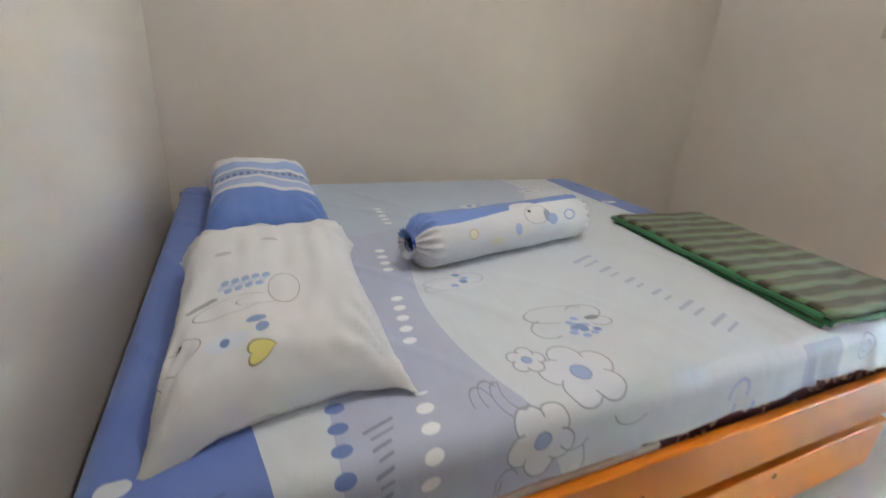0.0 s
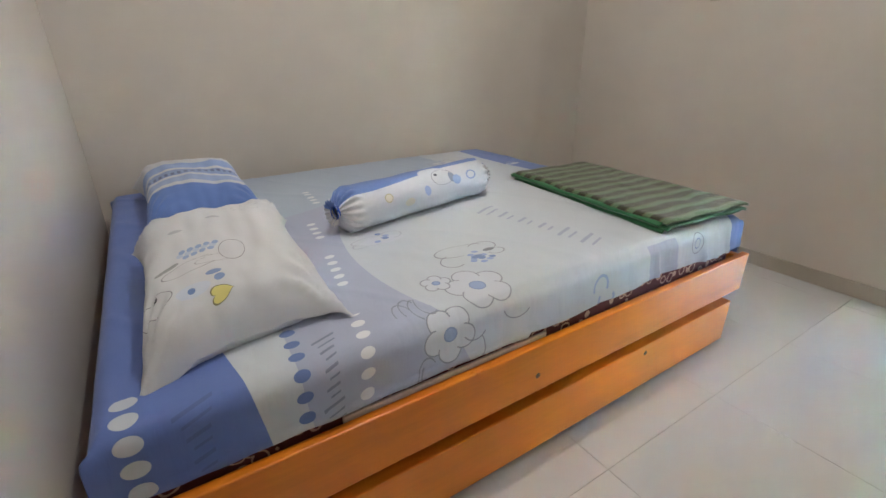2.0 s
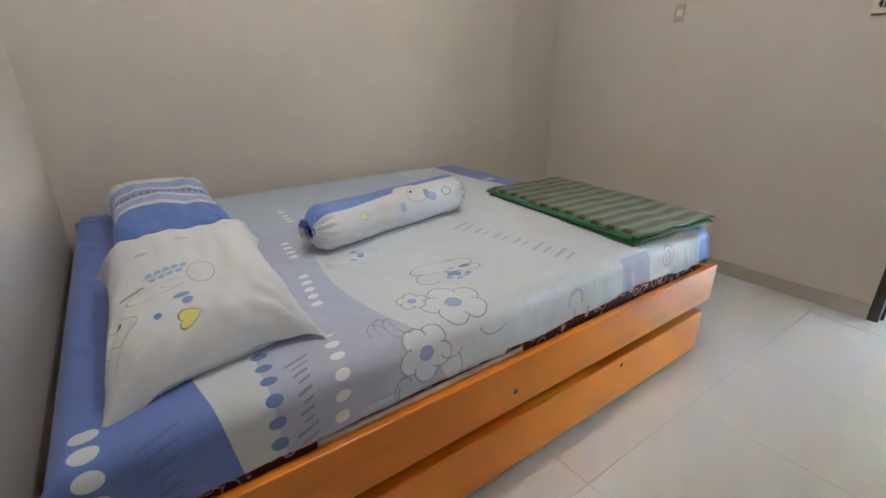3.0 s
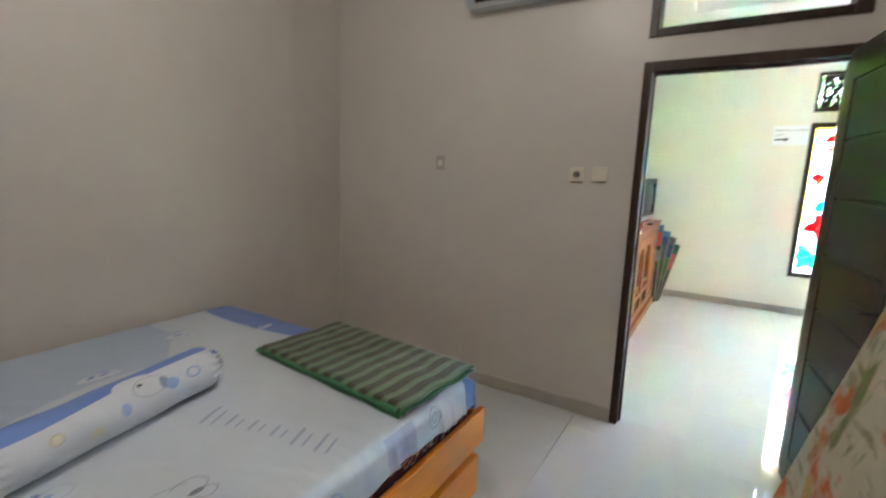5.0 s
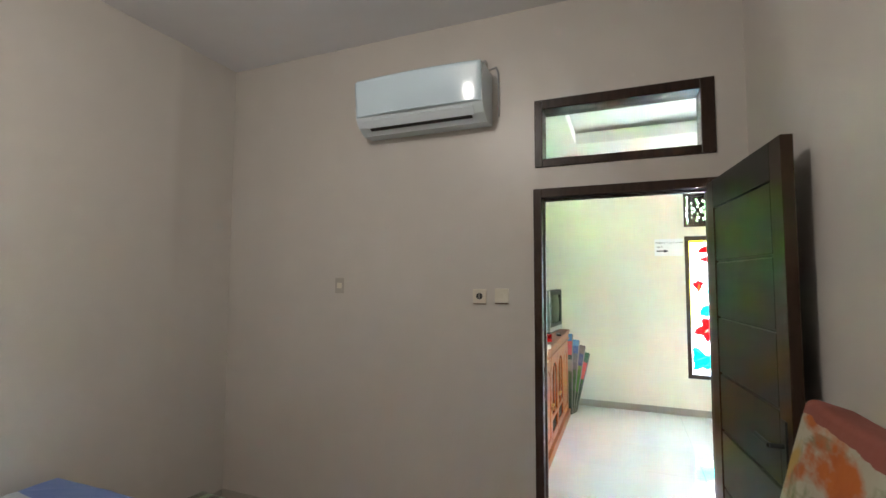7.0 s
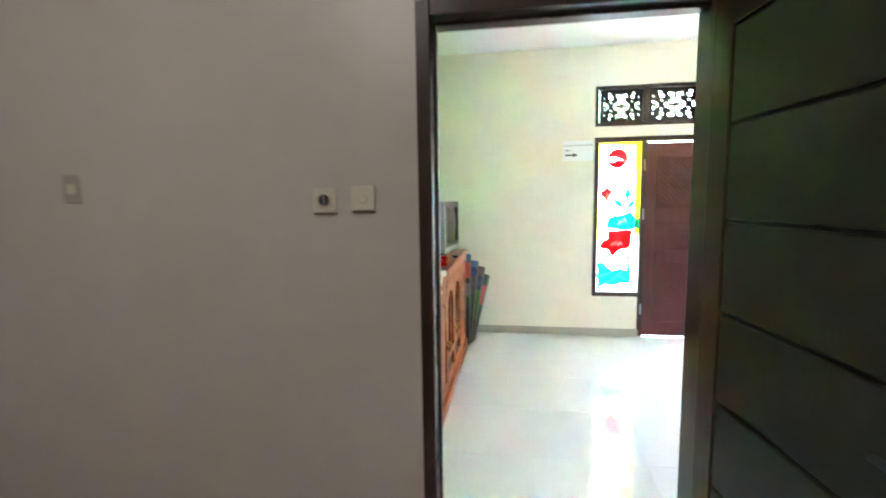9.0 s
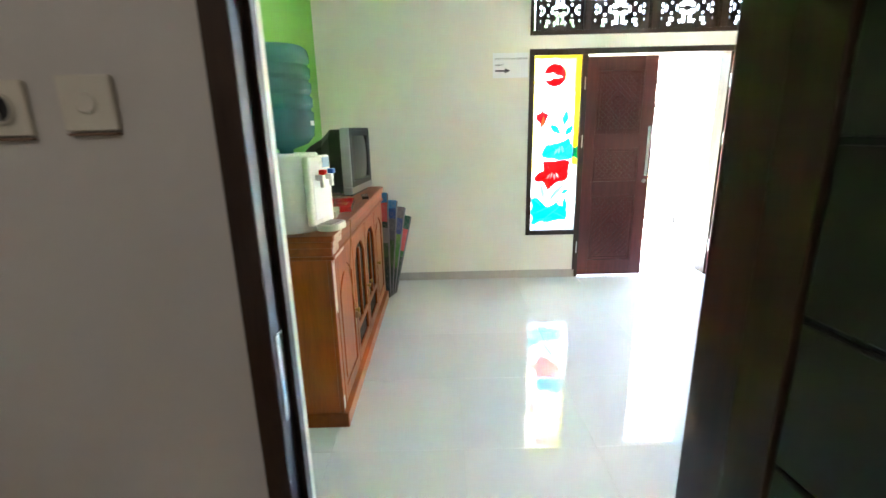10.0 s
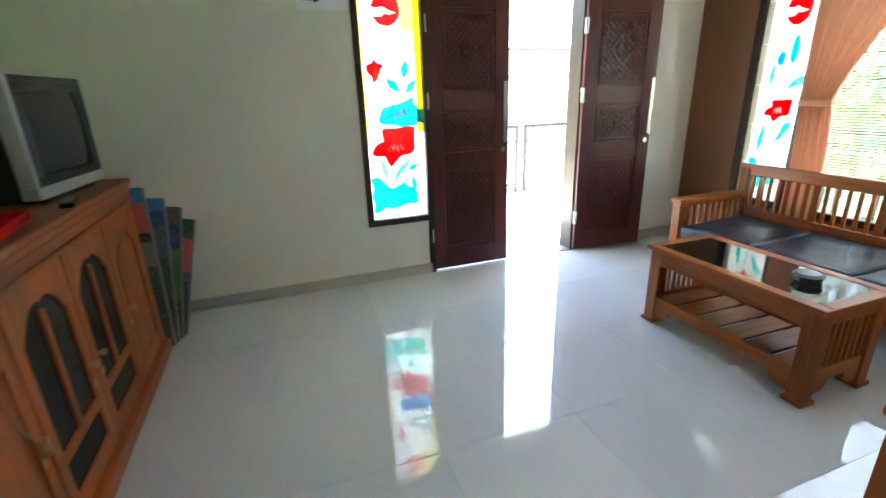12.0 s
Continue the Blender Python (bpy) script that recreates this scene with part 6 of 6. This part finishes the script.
def railing(at, length, label):
    ob = thing("railing", at, label, "railing", "terrace railings")
    part("top_rail", box(0, length, -0.025, 0.025, 0.89, 0.935, bevel=0.004), M_IRON, ob)
    part("bottom_rail", box(0, length, -0.012, 0.012, 0.10, 0.125), M_IRON, ob)
    for x in (0.0, length - 0.04):
        part("post", box(x, x + 0.04, -0.02, 0.02, 0, 0.89), M_IRON, ob)
    part("mid_rail", box(0, length, -0.01, 0.01, 0.70, 0.72), M_IRON, ob)
    for k in range(int(length / 0.115) + 1):
        part("baluster", box(k * 0.115, k * 0.115 + 0.014, -0.007, 0.007, 0.125, 0.89), M_IRON, ob)
    return ob


railing(pose(6.0, -3.54, -0.02, 0, 0, 90), 0.70, "black iron railing along the terrace")
railing(pose(6.0, -5.4, -0.02, 0, 0, 90), 1.76, "black iron railing along the terrace corner")
railing(pose(0.2, -5.4, -0.02), 5.75, "black iron railing before the window")
for k, (x, y) in enumerate(((6.16, -3.66), (6.1, -2.7), (6.1, 1.2))):
    col = thing("pillar", (x, y, -0.02), "white painted terrace pillar", "pillar", "terrace pillars")
    part("shaft", box(-0.11, 0.11, -0.11, 0.11, 0.12, 0.98 if k < 2 else 3.34, bevel=0.008), M_WHITEW, col)
    part("base", box(-0.14, 0.14, -0.14, 0.14, 0.0, 0.12, bevel=0.01), M_WHITEW, col)

blind = thing("bamboo_blind", (0, -5.04, 0), "pale split bamboo roll blind hanging before the window", "blind")
part("slats", boxes([(0.3, 3.9, -0.003, 0.003, 0.55 + 0.023 * k, 0.559 + 0.023 * k) for k in range(119)]), glass_sheet("split_bamboo", (0.42, 0.41, 0.36), 0.0, 0.02), blind)
part("head_rail", box(0.28, 3.92, -0.02, 0.02, 3.285, 3.32, bevel=0.004), plain("blind_rail", (0.50, 0.42, 0.30), 0.6), blind)
for x in (0.6, 1.5, 2.4, 3.3):
    part("cord", rod((x, -0.006, 0.55), (x, -0.006, 3.29), 0.003, 6), M_CORD, blind)

house = thing("neighbour_house", (28, -17.5, -0.55), "white neighbour house with brown tiled roof", "house")
part("wall", box(-3, 3, -5, 5, 0, 2.9), M_WHITEW, house)
bm = bmesh.new()
for sx in (-1, 1):
    add_box(bm, 0, 4.3, -5.6, 5.6, -0.05, 0.05, turn=Matrix.Translation((-3.6 if sx < 0 else 3.6, 0, 2.75)) @ (pose(0, 0, 0, 0, -24, 0) if sx < 0 else pose(0, 0, 0, 0, -156, 0)))
roof = part("roof", bm, M_ROOF, house)
tile_row = None
for k in range(56):
    bm = box(0, 4.3, -0.04, 0.04, 0.05, 0.10) if k == 0 else None
    row = part("roof_tile", bm, M_ROOF, roof) if k == 0 else new("roof_tile", tile_row)
    tile_row = row.data
    row.parent = roof
    row.matrix_basis = pose(-3.6, -5.56 + k * 0.2, 2.75, 0, -24, 0)


def tree(x, y, h, spread, seed, leaves=2600, low=0.3):
    rnd = random.Random(seed)
    ob = thing("tree", (x, y, -0.56), "leafy green garden tree beyond the terrace", "tree", "garden trees")
    bms = [moved(lathe([(0.16, 0), (0.12, h * 0.25), (0.08, h * 0.5), (0.03, h * 0.8)], 10), pose(0, 0, 0))]
    tips = []
    for k in range(9):
        a, z = rnd.uniform(0, 6.28), h * rnd.uniform(low, 0.7)
        tip = (spread * 0.75 * math.cos(a), spread * 0.75 * math.sin(a), z + h * rnd.uniform(0.1, 0.28))
        bms.append(rod((0, 0, z), tip, 0.03, 6))
        tips.append(Vector(tip))
    tips.append(Vector((0, 0, h * 0.88)))
    part("trunk", join(*bms), M_BARK, ob)
    verts, faces = [], []
    for k in range(leaves):
        c = rnd.choice(tips) + Vector((rnd.gauss(0, 1), rnd.gauss(0, 1), rnd.gauss(0, 0.7))) * spread * 0.27
        q = Euler((rnd.uniform(0, 6), rnd.uniform(0, 6), rnd.uniform(0, 6))).to_matrix()
        s = rnd.uniform(0.10, 0.2)
        n = len(verts)
        for p in ((-s, 0, 0), (0, -s * 0.35, 0.02), (s, 0, 0), (0, s * 0.35, 0.02)):
            verts.append(c + q @ Vector(p))
        faces.append((n, n + 1, n + 2, n + 3))
    me = bpy.data.meshes.new("crown")
    me.from_pydata(verts, [], faces)
    me.materials.append(M_LEAVES)
    cr = new("crown", me)
    cr.parent = ob


for k, (x, y, h, s) in enumerate(((11.0, 4.5, 4.5, 1.8), (11.5, -2.0, 5.0, 2.0), (8.0, -9.5, 4.5, 2.0), (4.0, -9.5, 4.6, 2.1), (1.2, -9.0, 4.2, 2.0), (-1.6, -9.5, 4.8, 2.1), (12.0, 1.0, 4.5, 1.8))):
    tree(x, y, h, s, k + 3, *((4600, 0.05) if y < -8 else (2600, 0.3)))

# ---- floor tiles ----
fixed(part("floor_bed", box(XL, 0.0, YR, YB, -0.15, -0.004), M_GROUT), "grout bed under the tiles", "floor")
floor = thing("floor", (0, 0, 0), "polished pale grey porcelain tile floor", "floor", kind="structure")
fixed(part("floor_bed", box(0.0, XF1, YW, 1.0, -0.15, -0.004), M_GROUT), "grout bed under the living room tiles", "floor")
STEP, GAP = 0.614, 0.0008
tile_meshes = {}


def tile_mesh(w, d):
    key = (round(w, 3), round(d, 3))
    if key not in tile_meshes:
        bm = box(-w / 2, w / 2, -d / 2, d / 2, -0.009, 0.0)
        me = bpy.data.meshes.new("tile")
        bm.to_mesh(me)
        bm.free()
        me.materials.append(M_TILE)
        tile_meshes[key] = me
    return tile_meshes[key]


def lay(x0, x1, y0, y1, ox, oy):
    xs = sorted({x0, x1, *(ox + k * STEP for k in range(-12, 12) if x0 + 0.01 < ox + k * STEP < x1 - 0.01)})
    yz = sorted({y0, y1, *(oy + k * STEP for k in range(-12, 12) if y0 + 0.01 < oy + k * STEP < y1 - 0.01)})
    for a, b in zip(xs, xs[1:]):
        for c, d in zip(yz, yz[1:]):
            t = new("tile", tile_mesh(b - a - 2 * GAP, d - c - 2 * GAP))
            t.parent = floor
            t.location = ((a + b) / 2, (c + d) / 2, 0)


lay(XL, 0.065, YR, YB, 1.689, -0.222)
lay(0.065, XF1 - 0.03, YW, 0.93, 1.689, -0.222)
